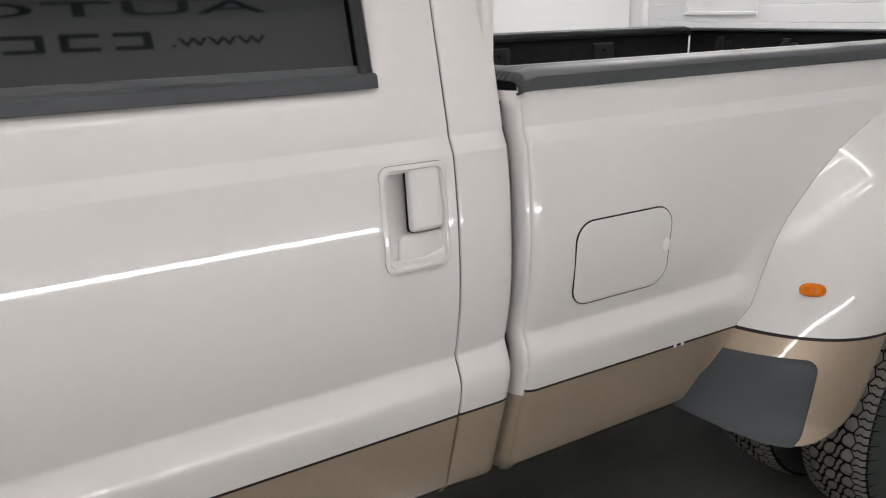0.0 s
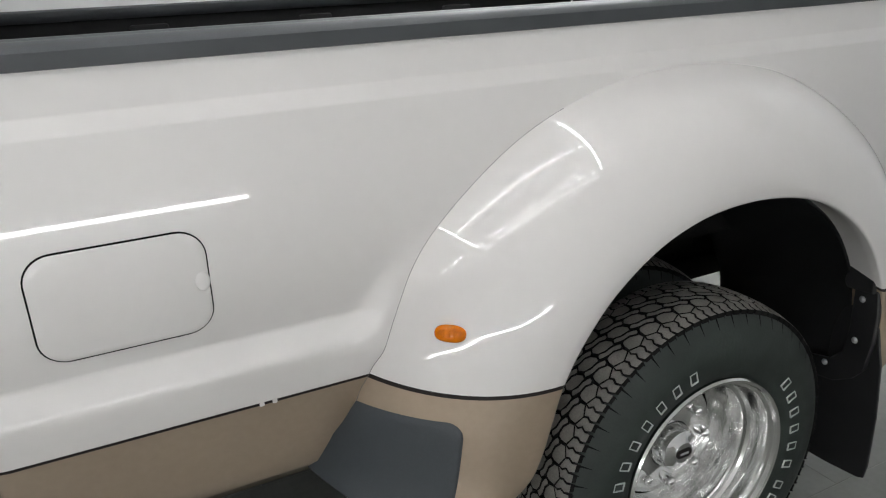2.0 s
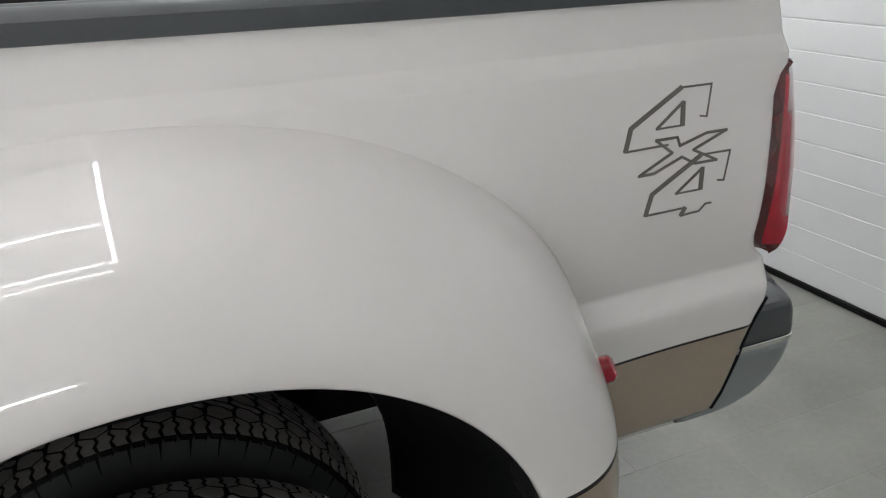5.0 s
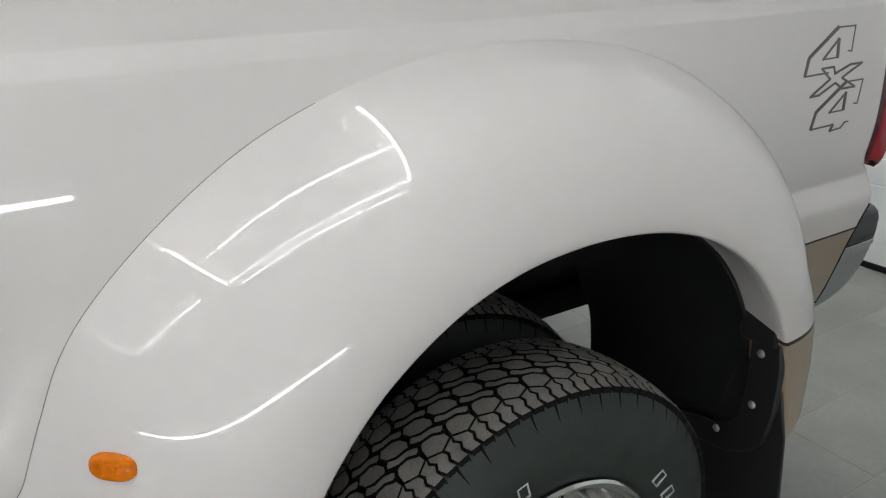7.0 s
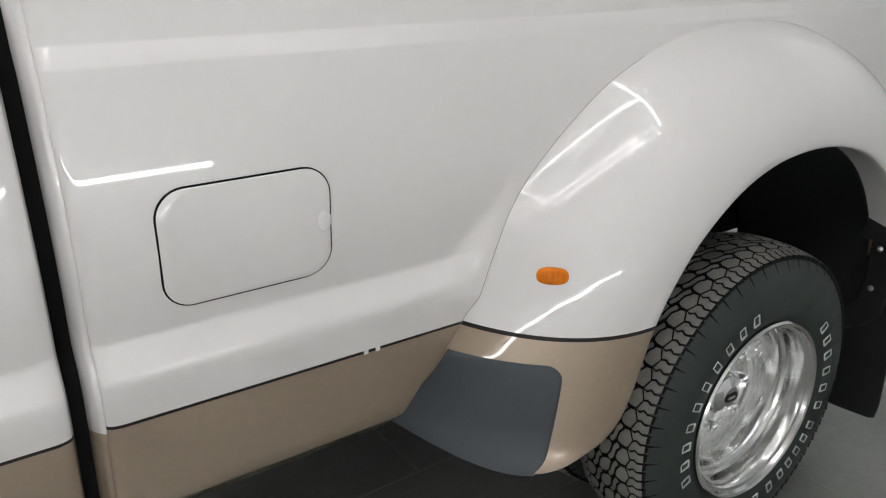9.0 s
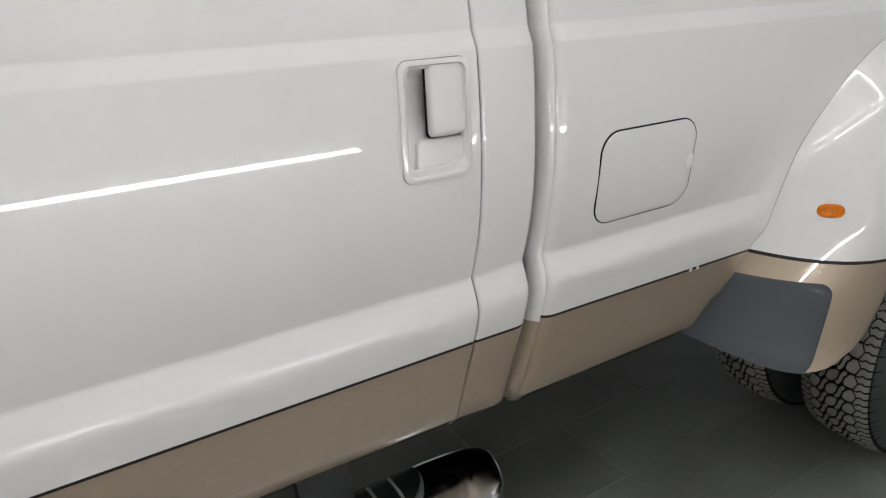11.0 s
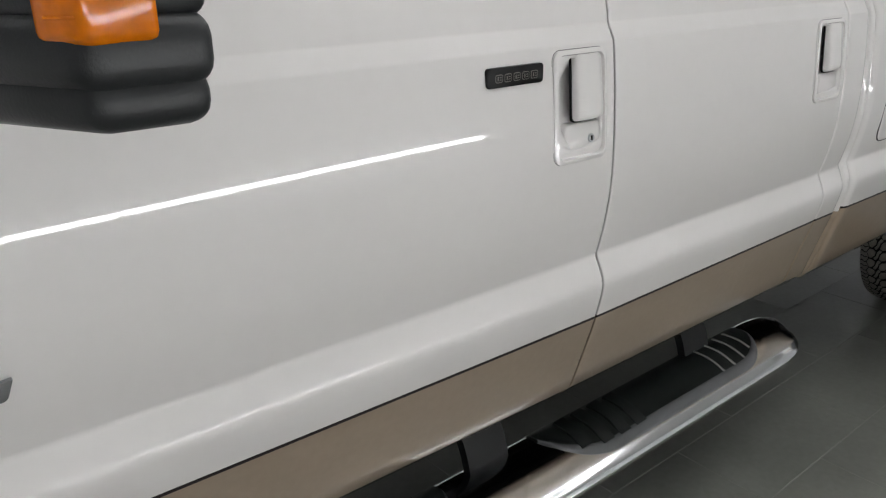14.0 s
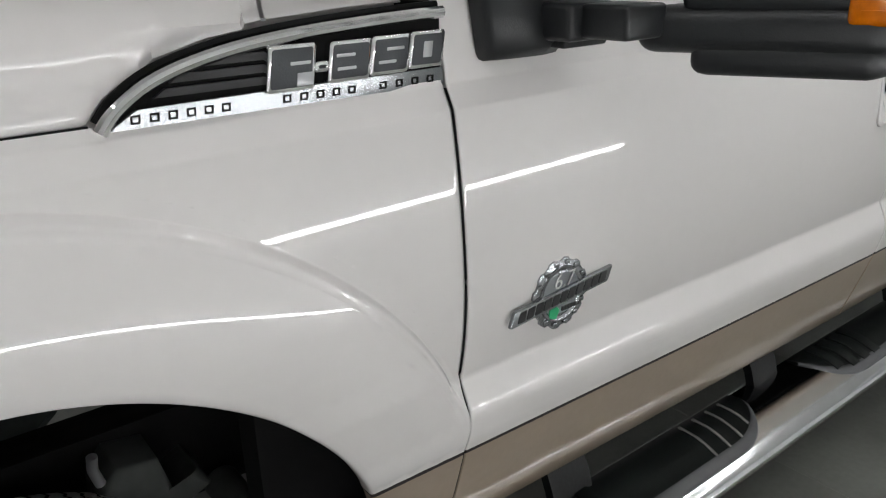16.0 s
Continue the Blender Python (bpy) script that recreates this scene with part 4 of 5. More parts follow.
def decal_char(name, pts, ox, oz, w, h, thick, close):
    bm = bmesh.new()
    shape = [(ox + x * w + 0.10 * z * h, oz + z * h) for x, z in pts]
    ribbon(bm, shape, thick, side_y(ox, oz) - 0.001, close)
    return bm


def decal_four(ox, oz, w, h):
    ch = decal_char("decal", FOUR, ox, oz, w, h, [0.0032, 0.008, 0.009, 0.0032], False)
    for pts, th, cl in ((FOUR_R, 0.003, False), (FOUR_IN, [0.005, 0.003, 0.009], True)):
        shape = [(ox + x * w + 0.10 * z * h, oz + z * h) for x, z in pts]
        ribbon(ch, shape, th, side_y(ox, oz) - 0.001, cl)
    return ch


tpart("decal_numeral", decal_four(0.807, 1.143, 0.166, 0.089), DECAL, box_side, "grey outlined numeral four", smooth=0)
tpart("decal_letter", decal_char("x", EX, 0.864, 1.104, 0.124, 0.049, 0.0045, True), DECAL, box_side, "grey outlined letter x", smooth=0)
low_four = decal_four(0.856, 1.028, 0.164, 0.089)
ribbon(low_four, [(0.856 + x * 0.164 + 0.0089 * z, 1.028 + z * 0.089) for x, z in ((0.52, 0.0), (0.48, -0.15), (0.72, -0.13), (0.79, 0.0), (0.86, 0.0))], [0.009, 0.0035, 0.0032, 0.003], 0)
tpart("decal_numeral", low_four, DECAL, box_side, "grey outlined numeral four", smooth=0)

# ---- wheels
HUB = (0.014, 0.386)
TYRE_R = 0.397


def settle(bm):
    """The tyre stands flat on the floor where the load presses it."""
    for v in bm.verts:
        v.co.z = max(v.co.z, 0.001)


def tyre(name, y_out, cx, cz, parent, marks):
    """A tyre whose outer wall is at y_out: carcass, tread blocks, wall marks."""
    w = 0.235
    rim = 0.222
    pro = [(rim - 0.006, y_out + 0.030), (rim, y_out + 0.020), (rim + 0.008, y_out + 0.010), (rim + 0.03, y_out + 0.002), (rim + 0.065, y_out - 0.002), (rim + 0.10, y_out + 0.003), (rim + 0.128, y_out + 0.011), (rim + 0.150, y_out + 0.0205), (TYRE_R - 0.0215, y_out + 0.0235),
           (TYRE_R - 0.021, y_out + 0.036), (TYRE_R - 0.0115, y_out + w / 2), (TYRE_R - 0.021, y_out + w - 0.036), (rim + 0.145, y_out + w - 0.026), (rim + 0.10, y_out + w - 0.003), (rim + 0.05, y_out + w), (rim, y_out + w - 0.02)]
    bm = bmesh.new()
    # the carcass between the blocks is coloured near black for the grooves' shade
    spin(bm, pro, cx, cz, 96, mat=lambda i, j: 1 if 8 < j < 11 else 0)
    settle(bm)
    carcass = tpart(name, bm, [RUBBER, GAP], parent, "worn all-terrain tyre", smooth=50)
    bm = bmesh.new()
    n = 52
    pitch = 2 * math.pi * TYRE_R / n

    def radius(q):
        return TYRE_R - 0.0125 * abs((q - 0.1175) / 0.095) ** 2.6

    def inset(pts, d):
        """The outline moved inwards by d along each edge."""
        m = len(pts)
        area = sum(pts[e][0] * pts[(e + 1) % m][1] - pts[(e + 1) % m][0] * pts[e][1] for e in range(m))
        sg = 1 if area > 0 else -1
        out = []
        for e in range(m):
            p0, p1, p2 = Vector(pts[e - 1]), Vector(pts[e]), Vector(pts[(e + 1) % m])
            a, b = (p1 - p0).normalized(), (p2 - p1).normalized()
            na, nb = Vector((-a.y, a.x)) * sg, Vector((-b.y, b.x)) * sg
            h = na + nb
            out.append(p1 + h * (d / max(0.5, h.dot(na))))
        return out

    def block(shape, k, groove=0.0022, deep=0.011):
        """A tread block from its outline: along the tread in pitches, across it in millimetres from its middle."""
        pts = [(p * pitch, q * 0.001) for p, q in shape]
        rings = []
        for d, drop in ((groove * 0.6, deep), (groove, 0.0006), (groove + 0.0006, 0.0)):
            ring = []
            for s, q in inset(pts, d):
                a = s / TYRE_R + 2 * math.pi * k / n
                r = radius(mid + q) - drop
                ring.append(bm.verts.new((cx + r * math.cos(a), y_out + mid + q, cz + r * math.sin(a))))
            rings.append(ring)
        m = len(shape)
        bm.faces.new(rings[2])
        for w2, (lo, hi) in enumerate(zip(rings, rings[1:])):
            # block walls get the near-black groove colour: unworn rubber plus painted shade
            for e in range(m):
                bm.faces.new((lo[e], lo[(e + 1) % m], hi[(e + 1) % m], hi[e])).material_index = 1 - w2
    mid = 0.1175
    hexa = [(-0.36, 7.0), (-0.12, 16.0), (0.22, 19.0), (0.36, 21.0), (0.42, 17.0), (0.56, 9.0), (0.42, -7.0), (0.12, -16.0), (-0.22, -19.0), (-0.36, -21.0), (-0.42, -17.0), (-0.50, -9.0)]
    bone = [(-0.50, 9.0), (-0.36, 7.0), (-0.12, 16.0), (0.22, 19.0), (0.46, 25.0), (0.60, 31.0), (0.50, 39.0), (0.36, 41.0), (0.12, 32.0), (-0.22, 29.0), (-0.46, 23.0), (-0.60, 17.0)]
    side = [(-0.48, 41.0), (-0.38, 31.0), (-0.22, 29.0), (0.12, 32.0), (0.36, 41.0), (0.46, 42.0), (0.50, 58.0), (0.0, 69.0), (-0.50, 58.0)]
    one = [(0.02, 67.0), (0.50, 57.5), (0.43, 67.0), (0.57, 75.0), (0.46, 84.0), (0.52, 97.0), (0.09, 97.0), (0.00, 85.0), (0.10, 76.0)]
    two = [(0.50, 57.5), (0.98, 67.0), (1.06, 76.0), (0.95, 85.0), (1.04, 97.0), (0.62, 97.0), (0.49, 84.0), (0.60, 75.0), (0.46, 67.0)]
    for k in range(n):
        block(hexa, k, 0.0030)
        for sg in (1, -1):
            for sh, gr in ((bone, 0.0022), (side, 0.0030), (one, 0.0015), (two, 0.0015)):
                block([(sg * p, sg * q) for p, q in sh], k, gr)
    settle(bm)
    tpart("tread", bm, [TREAD, GROOVE_SHADE], parent, smooth=0)["kind"] = "stuff"
    # short flat slits at the shoulder: notches with their shade painted dark
    bm = bmesh.new()
    for k in range(n * 2):
        a = math.pi * (k + 0.1) / n
        da, ln = (0.0045, 0.026) if k % 2 else (0.0085, 0.046)
        rr = [(TYRE_R - 0.0130, y_out + 0.0205), (TYRE_R - 0.024, y_out + 0.0203), (TYRE_R - ln, y_out + 0.0203 - 0.60 * (ln - 0.024))]
        vs = [[bm.verts.new((cx + r * math.cos(a + t * w2), y - 0.0006, cz + r * math.sin(a + t * w2))) for (r, y), w2 in zip(rr, (1.0, 0.7, 0.1))] for t in (-da, da)]
        for e in range(2):
            bm.faces.new((vs[0][e], vs[0][e + 1], vs[1][e + 1], vs[1][e]))
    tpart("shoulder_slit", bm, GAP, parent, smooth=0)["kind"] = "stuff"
    if marks:
        # raised white-outlined marks round the wall, as plain bars
        sets = [(198, 106, 10), (36, -16, 6), (-28, -60, 5), (-70, -94, 3)]
        for a0, a1, cnt in sets:
            for k in range(cnt):
                a = radians(a0 + (a1 - a0) * k / max(1, cnt - 1))
                r = rim + 0.050
                bm = bmesh.new()
                hh, ww = (0.028, 0.020)
                th = 0.0020
                for x0, x1, z0, z1 in ((-ww / 2, ww / 2, hh / 2 - th, hh / 2), (-ww / 2, ww / 2, -hh / 2, -hh / 2 + th), (-ww / 2, -ww / 2 + th, -hh / 2 + th, hh / 2 - th), (ww / 2 - th, ww / 2, -hh / 2 + th, hh / 2 - th)):
                    box(bm, x0, x1, -0.0012, 0.002, z0, z1)
                m = Matrix.Translation((cx + r * math.cos(a), y_out - 0.0018, cz + r * math.sin(a))) @ Matrix.Rotation(math.pi / 2 - a, 4, "Y")
                bmesh.ops.transform(bm, matrix=m, verts=bm.verts)
                tpart("wall_mark", bm, LETTER, parent, smooth=0)
    return carcass


def wheel_disc(cx, cz, y, parent):
    """Deep-dished polished wheel: barrel, disc with hand holes, hub cover, nuts."""
    bm = bmesh.new()
    spin(bm, [(0.214, y + 0.030), (0.226, y + 0.016), (0.229, y + 0.004), (0.225, y - 0.001), (0.219, y + 0.002), (0.215, y + 0.011), (0.208, y + 0.014), (0.204, y + 0.020), (0.201, y + 0.066), (0.196, y + 0.073), (0.187, y + 0.076),
              (0.183, y + 0.084), (0.178, y + 0.128), (0.172, y + 0.150), (0.160, y + 0.165)], cx, cz, 96)
    rim_ob = tpart("rim", bm, ALU, parent, "polished aluminium deep-dish rim", smooth=30)
    bm = bmesh.new()
    n = 96
    rows = []
    for k in range(n):
        a = 2 * math.pi * k / n
        hole = max(0.0, math.cos(8 * a)) ** 2
        rows.append([(cx + r * math.cos(a), y + d, cz + r * math.sin(a)) for r, d in ((0.164, 0.171), (0.154, 0.168), (0.150, 0.158), (0.143, 0.146 + 0.004 * hole), (0.128, 0.139), (0.112, 0.137), (0.060, 0.137))])
    grid(rows, close_u=True, bm=bm)
    tpart("wheel_centre", bm, ALU, parent, "polished aluminium wheel centre", smooth=40)
    bm = bmesh.new()
    ear = [0.100 + 0.020 * (0.5 + 0.5 * math.cos(8 * 2 * math.pi * k / 96)) ** 1.5 for k in range(96)]
    rows = []
    for k in range(96):
        c, d = math.cos(2 * math.pi * k / 96), math.sin(2 * math.pi * k / 96)
        rows.append([(cx + r * c, y + q, cz + r * d) for r, q in ((ear[k], 0.138), (ear[k], 0.131), (ear[k] - 0.003, 0.1285), (0.094, 0.1280), (0.060, 0.1270))])
    grid(rows, close_u=True, bm=bm)
    tpart("hub_flange", bm, CHROME, parent, "chrome scalloped hub flange", smooth=30)
    for k in range(8):
        bm = bmesh.new()
        a = radians(45 * k)
        spin(bm, [(0.0, y + 0.1060), (0.006, y + 0.1065), (0.0105, y + 0.1090), (0.013, y + 0.1150), (0.0135, y + 0.1300), (0.017, y + 0.1320), (0.017, y + 0.1440)], cx + 0.104 * math.cos(a), cz + 0.104 * math.sin(a), 14)
        tpart("wheel_nut", bm, CHROME, parent, smooth=40)
    bm = bmesh.new()
    spin(bm, [(0.0, y + 0.0800), (0.026, y + 0.0810), (0.030, y + 0.0840), (0.040, y + 0.0860), (0.050, y + 0.0920), (0.055, y + 0.1050), (0.058, y + 0.1280), (0.066, y + 0.1340), (0.072, y + 0.1400)], cx, cz, 48)
    tpart("hub_cover", bm, CHROME, parent, "chrome hub cover", smooth=30)
    bm = bmesh.new()
    plate(bm, rrect(0.046, 0.023, 0.0113, 6), cx, cz, y + 0.0830, y + 0.0785, 0.001)
    plate(bm, rrect(0.026, 0.006, 0.002, 3), cx, cz, y + 0.0800, y + 0.0778, 0.0005, mat=1)
    tpart("hub_emblem", bm, [PIN, SATIN], parent, "small dark oval emblem", smooth=0)


bm = bmesh.new()
spin(bm, [(0.20, -0.10), (0.20, 0.02)], *HUB, 32)
rear_wheel = tpart("rear_wheel", bm, UNDER, label="outer dual rear wheel with worn tyre and polished rim", smooth=30)
tyre("tyre", -0.205, *HUB, rear_wheel, True)
wheel_disc(*HUB, -0.205, rear_wheel)
bm = bmesh.new()
spin(bm, [(0.20, 0.12), (0.0, 0.14)], *HUB, 32)
inner_wheel = tpart("inner_rear_wheel", bm, UNDER, label="inner dual rear wheel", smooth=30)
tyre("tyre", 0.105, *HUB, inner_wheel, False)
bm = bmesh.new()
spin(bm, [(0.20, 0.08), (0.0, 0.10)], ARCH[0], 0.392, 32)
front_wheel = tpart("front_wheel", bm, UNDER, label="front wheel deep in its arch", smooth=30)
tyre("tyre", 0.14, ARCH[0] - 0.03, 0.380, front_wheel, False)
# dusty suspension parts in the front arch
bm = bmesh.new()
plate(bm, [(-4.085, 0.64), (-3.990, 0.62), (-3.915, 0.655), (-3.935, 0.690), (-3.975, 0.672), (-3.990, 0.735), (-4.050, 0.745), (-4.078, 0.715)], 0, 0, 0.42, 0.33, 0.012)
tpart("suspension_arm", bm, DUSTY, label="dusty grey suspension arm in the wheel arch", smooth=50)
bm = bmesh.new()
spin(bm, [(0.0, 0.30), (0.022, 0.302), (0.030, 0.315), (0.030, 0.40)], -3.880, 0.600, 20)
tube(bm, [(-3.880, 0.36, 0.600), (-3.86, 0.40, 0.50), (-3.84, 0.44, 0.42)], 0.022, 10)
tpart("damper", bm, DUSTY, smooth=50)
bm = bmesh.new()
tube(bm, [(-4.075, 0.33, 0.735), (-4.082, 0.325, 0.765), (-4.080, 0.32, 0.790)], 0.008, 8)
tpart("brake_hose", bm, SATIN, smooth=50)
# far wheels, out of view, added to block low light under the truck
for name, label, x, y in (("far_rear_wheel", "dual rear wheel on the far side", HUB[0], 1.67), ("far_front_wheel", "front wheel on the far side", ARCH[0] + 0.02, 1.64)):
    bm = bmesh.new()
    wide = 0.50 if "rear" in name else 0.24
    spin(bm, [(0.0, y), (0.22, y + 0.01), (0.35, y + 0.01), (0.386, y + 0.05), (0.386, y + wide - 0.05), (0.35, y + wide - 0.01), (0.0, y + wide)], x, 0.388, 40)
    tpart(name, bm, RUBBER, label=label, smooth=40)
bm = bmesh.new()
spin(bm, [(0.06, -0.02), (0.075, 0.0), (0.09, 0.9)], *HUB, 24)
tpart("rear_axle", bm, UNDER)
bm = bmesh.new()
box(bm, -0.45, 0.95, 0.40, 0.47, 0.525, 0.60, 0.01)
box(bm, 0.12, 0.48, 0.34, 0.42, 0.66, 0.84, 0.02)
tpart("leaf_spring", bm, UNDER)

# frame, underside, mud flap
bm = bmesh.new()
box(bm, -5.0, 1.20, 0.42, 0.50, 0.58, 0.76)
box(bm, -5.0, 1.20, 1.48, 1.56, 0.58, 0.76)
tpart("frame_rail", bm, UNDER, smooth=0)
bm = bmesh.new()
box(bm, -1.30, 1.24, 0.14, 1.86, 0.80, 0.855)
box(bm, -3.8, -1.40, 0.16, 1.84, 0.60, 0.66)
tpart("underbody", bm, UNDER, smooth=0)
bm = bmesh.new()
spin(bm, [(0.56, -0.13), (0.58, -0.02), (0.58, 0.20)], 0.04, 0.48, 40, a0=75, a1=176)
tpart("rear_wheel_liner", bm, UNDER, flare, solid=0.006)
rows = []
for i in range(41):
    u = 0.40 + 0.60 * i / 40
    l = on_table(TABLE_L, u)
    d = Vector((l.x - 0.04, l.y - 0.45)).normalized()
    row = []
    for f in (0.0, 0.02, 0.15, 0.35, 0.6, 0.8, 0.97, 1.0):
        s = 0.004 + 0.125 * f ** 1.2 * min(1.0, 0.25 + max(0.0, (i - 8) / 26))
        row.append((l.x - d.x * s, -0.118 + 0.318 * f, l.y - d.y * s))
    rows.append(row)
tpart("rear_wheel_liner", grid(rows), LINER, flare, "black plastic wheel liner", solid=0.006)


def slab_x(bm, pts, x0, x1):
    """A flat piece across the truck: an outline in y and z between two x."""
    a = [bm.verts.new((x0, y, z)) for y, z in pts]
    b = [bm.verts.new((x1, y, z)) for y, z in pts]
    m = len(pts)
    bm.faces.new(a)
    bm.faces.new(b[::-1])
    for k in range(m):
        bm.faces.new((a[k], b[k], b[(k + 1) % m], a[(k + 1) % m]))


bm = bmesh.new()
slab_x(bm, [(-0.10, 0.62), (-0.165, 0.66), (-0.200, 0.60), (-0.222, 0.50), (-0.232, 0.36), (-0.232, 0.21), (-0.226, 0.172), (-0.21, 0.165), (-0.12, 0.157), (0.20, 0.150), (0.20, 0.58)], 0.562, 0.570)
flap = tpart("mud_flap", bm, BLACK, label="black rubber mud flap with screws", bevel=0.002)
bm = bmesh.new()
slab_x(bm, [(-0.188, 0.69), (-0.187, 0.74), (-0.176, 0.772), (-0.158, 0.786), (-0.125, 0.780), (-0.110, 0.762), (-0.105, 0.70), (-0.115, 0.685)], 0.540, 0.566)
tpart("flap_ear", bm, BLACK, flap, bevel=0.006)
bm = bmesh.new()
slab_x(bm, [(-0.196, 0.700), (-0.204, 0.640), (-0.202, 0.556), (-0.190, 0.480), (-0.160, 0.443), (-0.111, 0.414), (0.0, 0.40), (0.08, 0.40), (0.08, 0.452), (0.0, 0.452), (-0.089, 0.472), (-0.125, 0.508), (-0.134, 0.583), (-0.133, 0.690)], 0.546, 0.561)
tpart("flap_bracket", bm, BLACK, flap, bevel=0.004)
for y, z in ((-0.158, 0.668), (-0.155, 0.553), (-0.083, 0.458), (0.030, 0.448)):
    bm = bmesh.new()
    bmesh.ops.create_uvsphere(bm, u_segments=12, v_segments=6, radius=0.0085, matrix=Matrix.LocRotScale((0.545, y, z), None, (0.6, 1, 1)))
    tpart("flap_screw", bm, SATIN, flap)

# ---- step bar under the doors: a wide oval tube bent in at its ends, two set-in pads, brackets
BAR_Z = 0.356
SECTION = [(0.196, 0.0), (0.188, 0.022), (0.165, 0.033), (0.115, 0.036), (0.085, 0.031), (0.050, 0.0195), (0.018, 0.008), (0.001, -0.005), (0.002, -0.018), (0.018, -0.030), (0.060, -0.036), (0.140, -0.036), (0.182, -0.026)]


def bar_top(y):
    return BAR_Z + lerp_table([(0.0, -0.005), (0.018, 0.008), (0.050, 0.0195), (0.085, 0.031), (0.115, 0.036), (0.165, 0.033), (0.188, 0.022), (0.196, 0.0)], y)


def bar_section(k, n=48):
    """A point of the bar's rounded outline."""
    ring = SECTION[-1:] + SECTION + SECTION[:2]
    t = k / n * len(SECTION)
    i = int(t)
    return spline(ring[i:i + 4], (1 + t - i) / 3)


rows = []
ends = [(0.0, 1.0, 0.0), (0.05, 1.0, 0.0), (0.10, 0.97, 0.004), (0.14, 0.90, 0.012), (0.175, 0.78, 0.026), (0.20, 0.62, 0.042), (0.217, 0.42, 0.060), (0.226, 0.22, 0.078), (0.228, 0.03, 0.095)]
spine = [(-3.44 - a, w, d) for a, w, d in reversed(ends)] + [(x, 1.0, 0.0) for x in steps(-3.36, -1.70, 0.12)] + [(-1.60 + a, w, d) for a, w, d in ends]
for x, w, d in spine:
    rows.append([(x, p.x * w + d + (1 - w) * 0.04, BAR_Z + p.y * (0.35 + 0.65 * w)) for p in (bar_section(k) for k in range(48))])
bm = grid(rows, close_v=True)
bar = tpart("step_bar", bm, BAR, label="polished oval step bar with black pads", smooth=60)


def step_pad(x0, x1):
    """A black tread pad set into the bar: leaf-shaped ends, a smooth lighter rim along its outer side."""
    def half(x):
        e = min(1.0, min(x - x0, x1 - x) / 0.17)
        return math.sqrt(max(0.0, 1 - (1 - e) ** 2.2))
    xs = [x0 + 0.003 + 0.17 * (k / 12) ** 1.6 for k in range(12)] + steps(x0 + 0.173, x1 - 0.173, 0.05) + [x1 - 0.003 - 0.17 * (k / 12) ** 1.6 for k in range(11, -1, -1)]
    rows = []
    for x in xs:
        h = half(x)
        yo, yi = 0.168 - 0.140 * h, 0.182
        ys = [yo, yo + 0.001, yo + 0.004] + [yo + 0.004 + (yi - yo - 0.008) * f for f in (0.10, 0.16, 0.19, 0.4, 0.6, 0.8)] + [yi - 0.004, yi - 0.001, yi]
        lift = [-0.004, 0.003, 0.0055, 0.0065, 0.0065, 0.0045, 0.0045, 0.0045, 0.0045, 0.0055, 0.003, -0.004]
        rows.append([(x, y, bar_top(y) + l) for y, l in zip(ys, lift)])
    pad = tpart("step_pad", grid(rows, mat=lambda i, j: 1 if j < 4 else 0), [PADGREY, PADRIM], bar, "black ribbed step pad with a grey rim", smooth=50)
    for k in range(4):
        xx = x1 - 0.075 - 0.052 * k
        b2 = bmesh.new()
        ya, yb = 0.168 - 0.140 * half(xx) + 0.026, 0.166
        grid([[(xx + dx + 0.10 * (y - ya), y, bar_top(y) + l) for dx, l in ((-0.0035, 0.003), (-0.0030, 0.0070), (0.0030, 0.0070), (0.0035, 0.003))] for y in steps(ya, yb, 0.02)], bm=b2)
        tpart("pad_rib", b2, RIBGREY, bar, smooth=30)
    for k in range(4):
        xx = x0 + 0.085 + 0.058 * k
        b2 = bmesh.new()
        ya, yb = 0.168 - 0.140 * half(xx) + 0.020, 0.166
        grid([[(xx + dx + 0.12 * (y - ya), y, bar_top(y) + l) for dx, l in ((-0.022, 0.003), (-0.019, 0.0085), (0.008, 0.0095), (0.016, 0.0085), (0.019, 0.003))] for y in steps(ya, yb, 0.02)], bm=b2)
        tpart("pad_lug", b2, PADGREY, bar, smooth=30)


step_pad(-2.40, -1.555)
step_pad(-3.50, -2.665)
for x in (-1.76, -2.53, -3.25):
    bm = bmesh.new()
    rows = []
    for f in steps(0, 1, 0.125):
        y = 0.150 + 0.13 * f
        z = 0.372 + 0.24 * f ** 0.7
        rows.append([(x - 0.055, y, z), (x + 0.055, y, z), (x + 0.055, y + 0.02, z - 0.012), (x - 0.055, y + 0.02, z - 0.012)])
    grid(rows, close_v=True, bm=bm)
    tpart("step_bracket", bm, LINER, bar)
    bm = bmesh.new()
    box(bm, x - 0.10, x + 0.05, 0.20, 0.46, 0.44, 0.60, 0.02, 2)
    tpart("mounting_block", bm, UNDER, bar)

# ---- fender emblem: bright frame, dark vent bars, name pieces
EY = 0.050
bm = bmesh.new()
low = [(-4.0580, 1.2885), (-3.6480, 1.2885)]
arc = [(-4.0530, 1.2905), (-4.0330, 1.312), (-3.9930, 1.335), (-3.9280, 1.353), (-3.8480, 1.364), (-3.7480, 1.371), (-3.6510, 1.375)]
shape = [(x, z) for x, z in arc] + [(-3.6510, 1.2905)]
plate(bm, [(x, z) for x, z in reversed(shape)], 0, 0, EY + 0.02, EY - 0.002, 0.002)
tube(bm, [(x, EY + 0.006, z + 0.008) for x, z in [spline(arc, k / 24) for k in range(25)]], 0.005, 6)
emblem = tpart("fender_emblem", bm, GAP, fender, "chrome-framed side vent emblem with dark bars", smooth=40)
bm = bmesh.new()
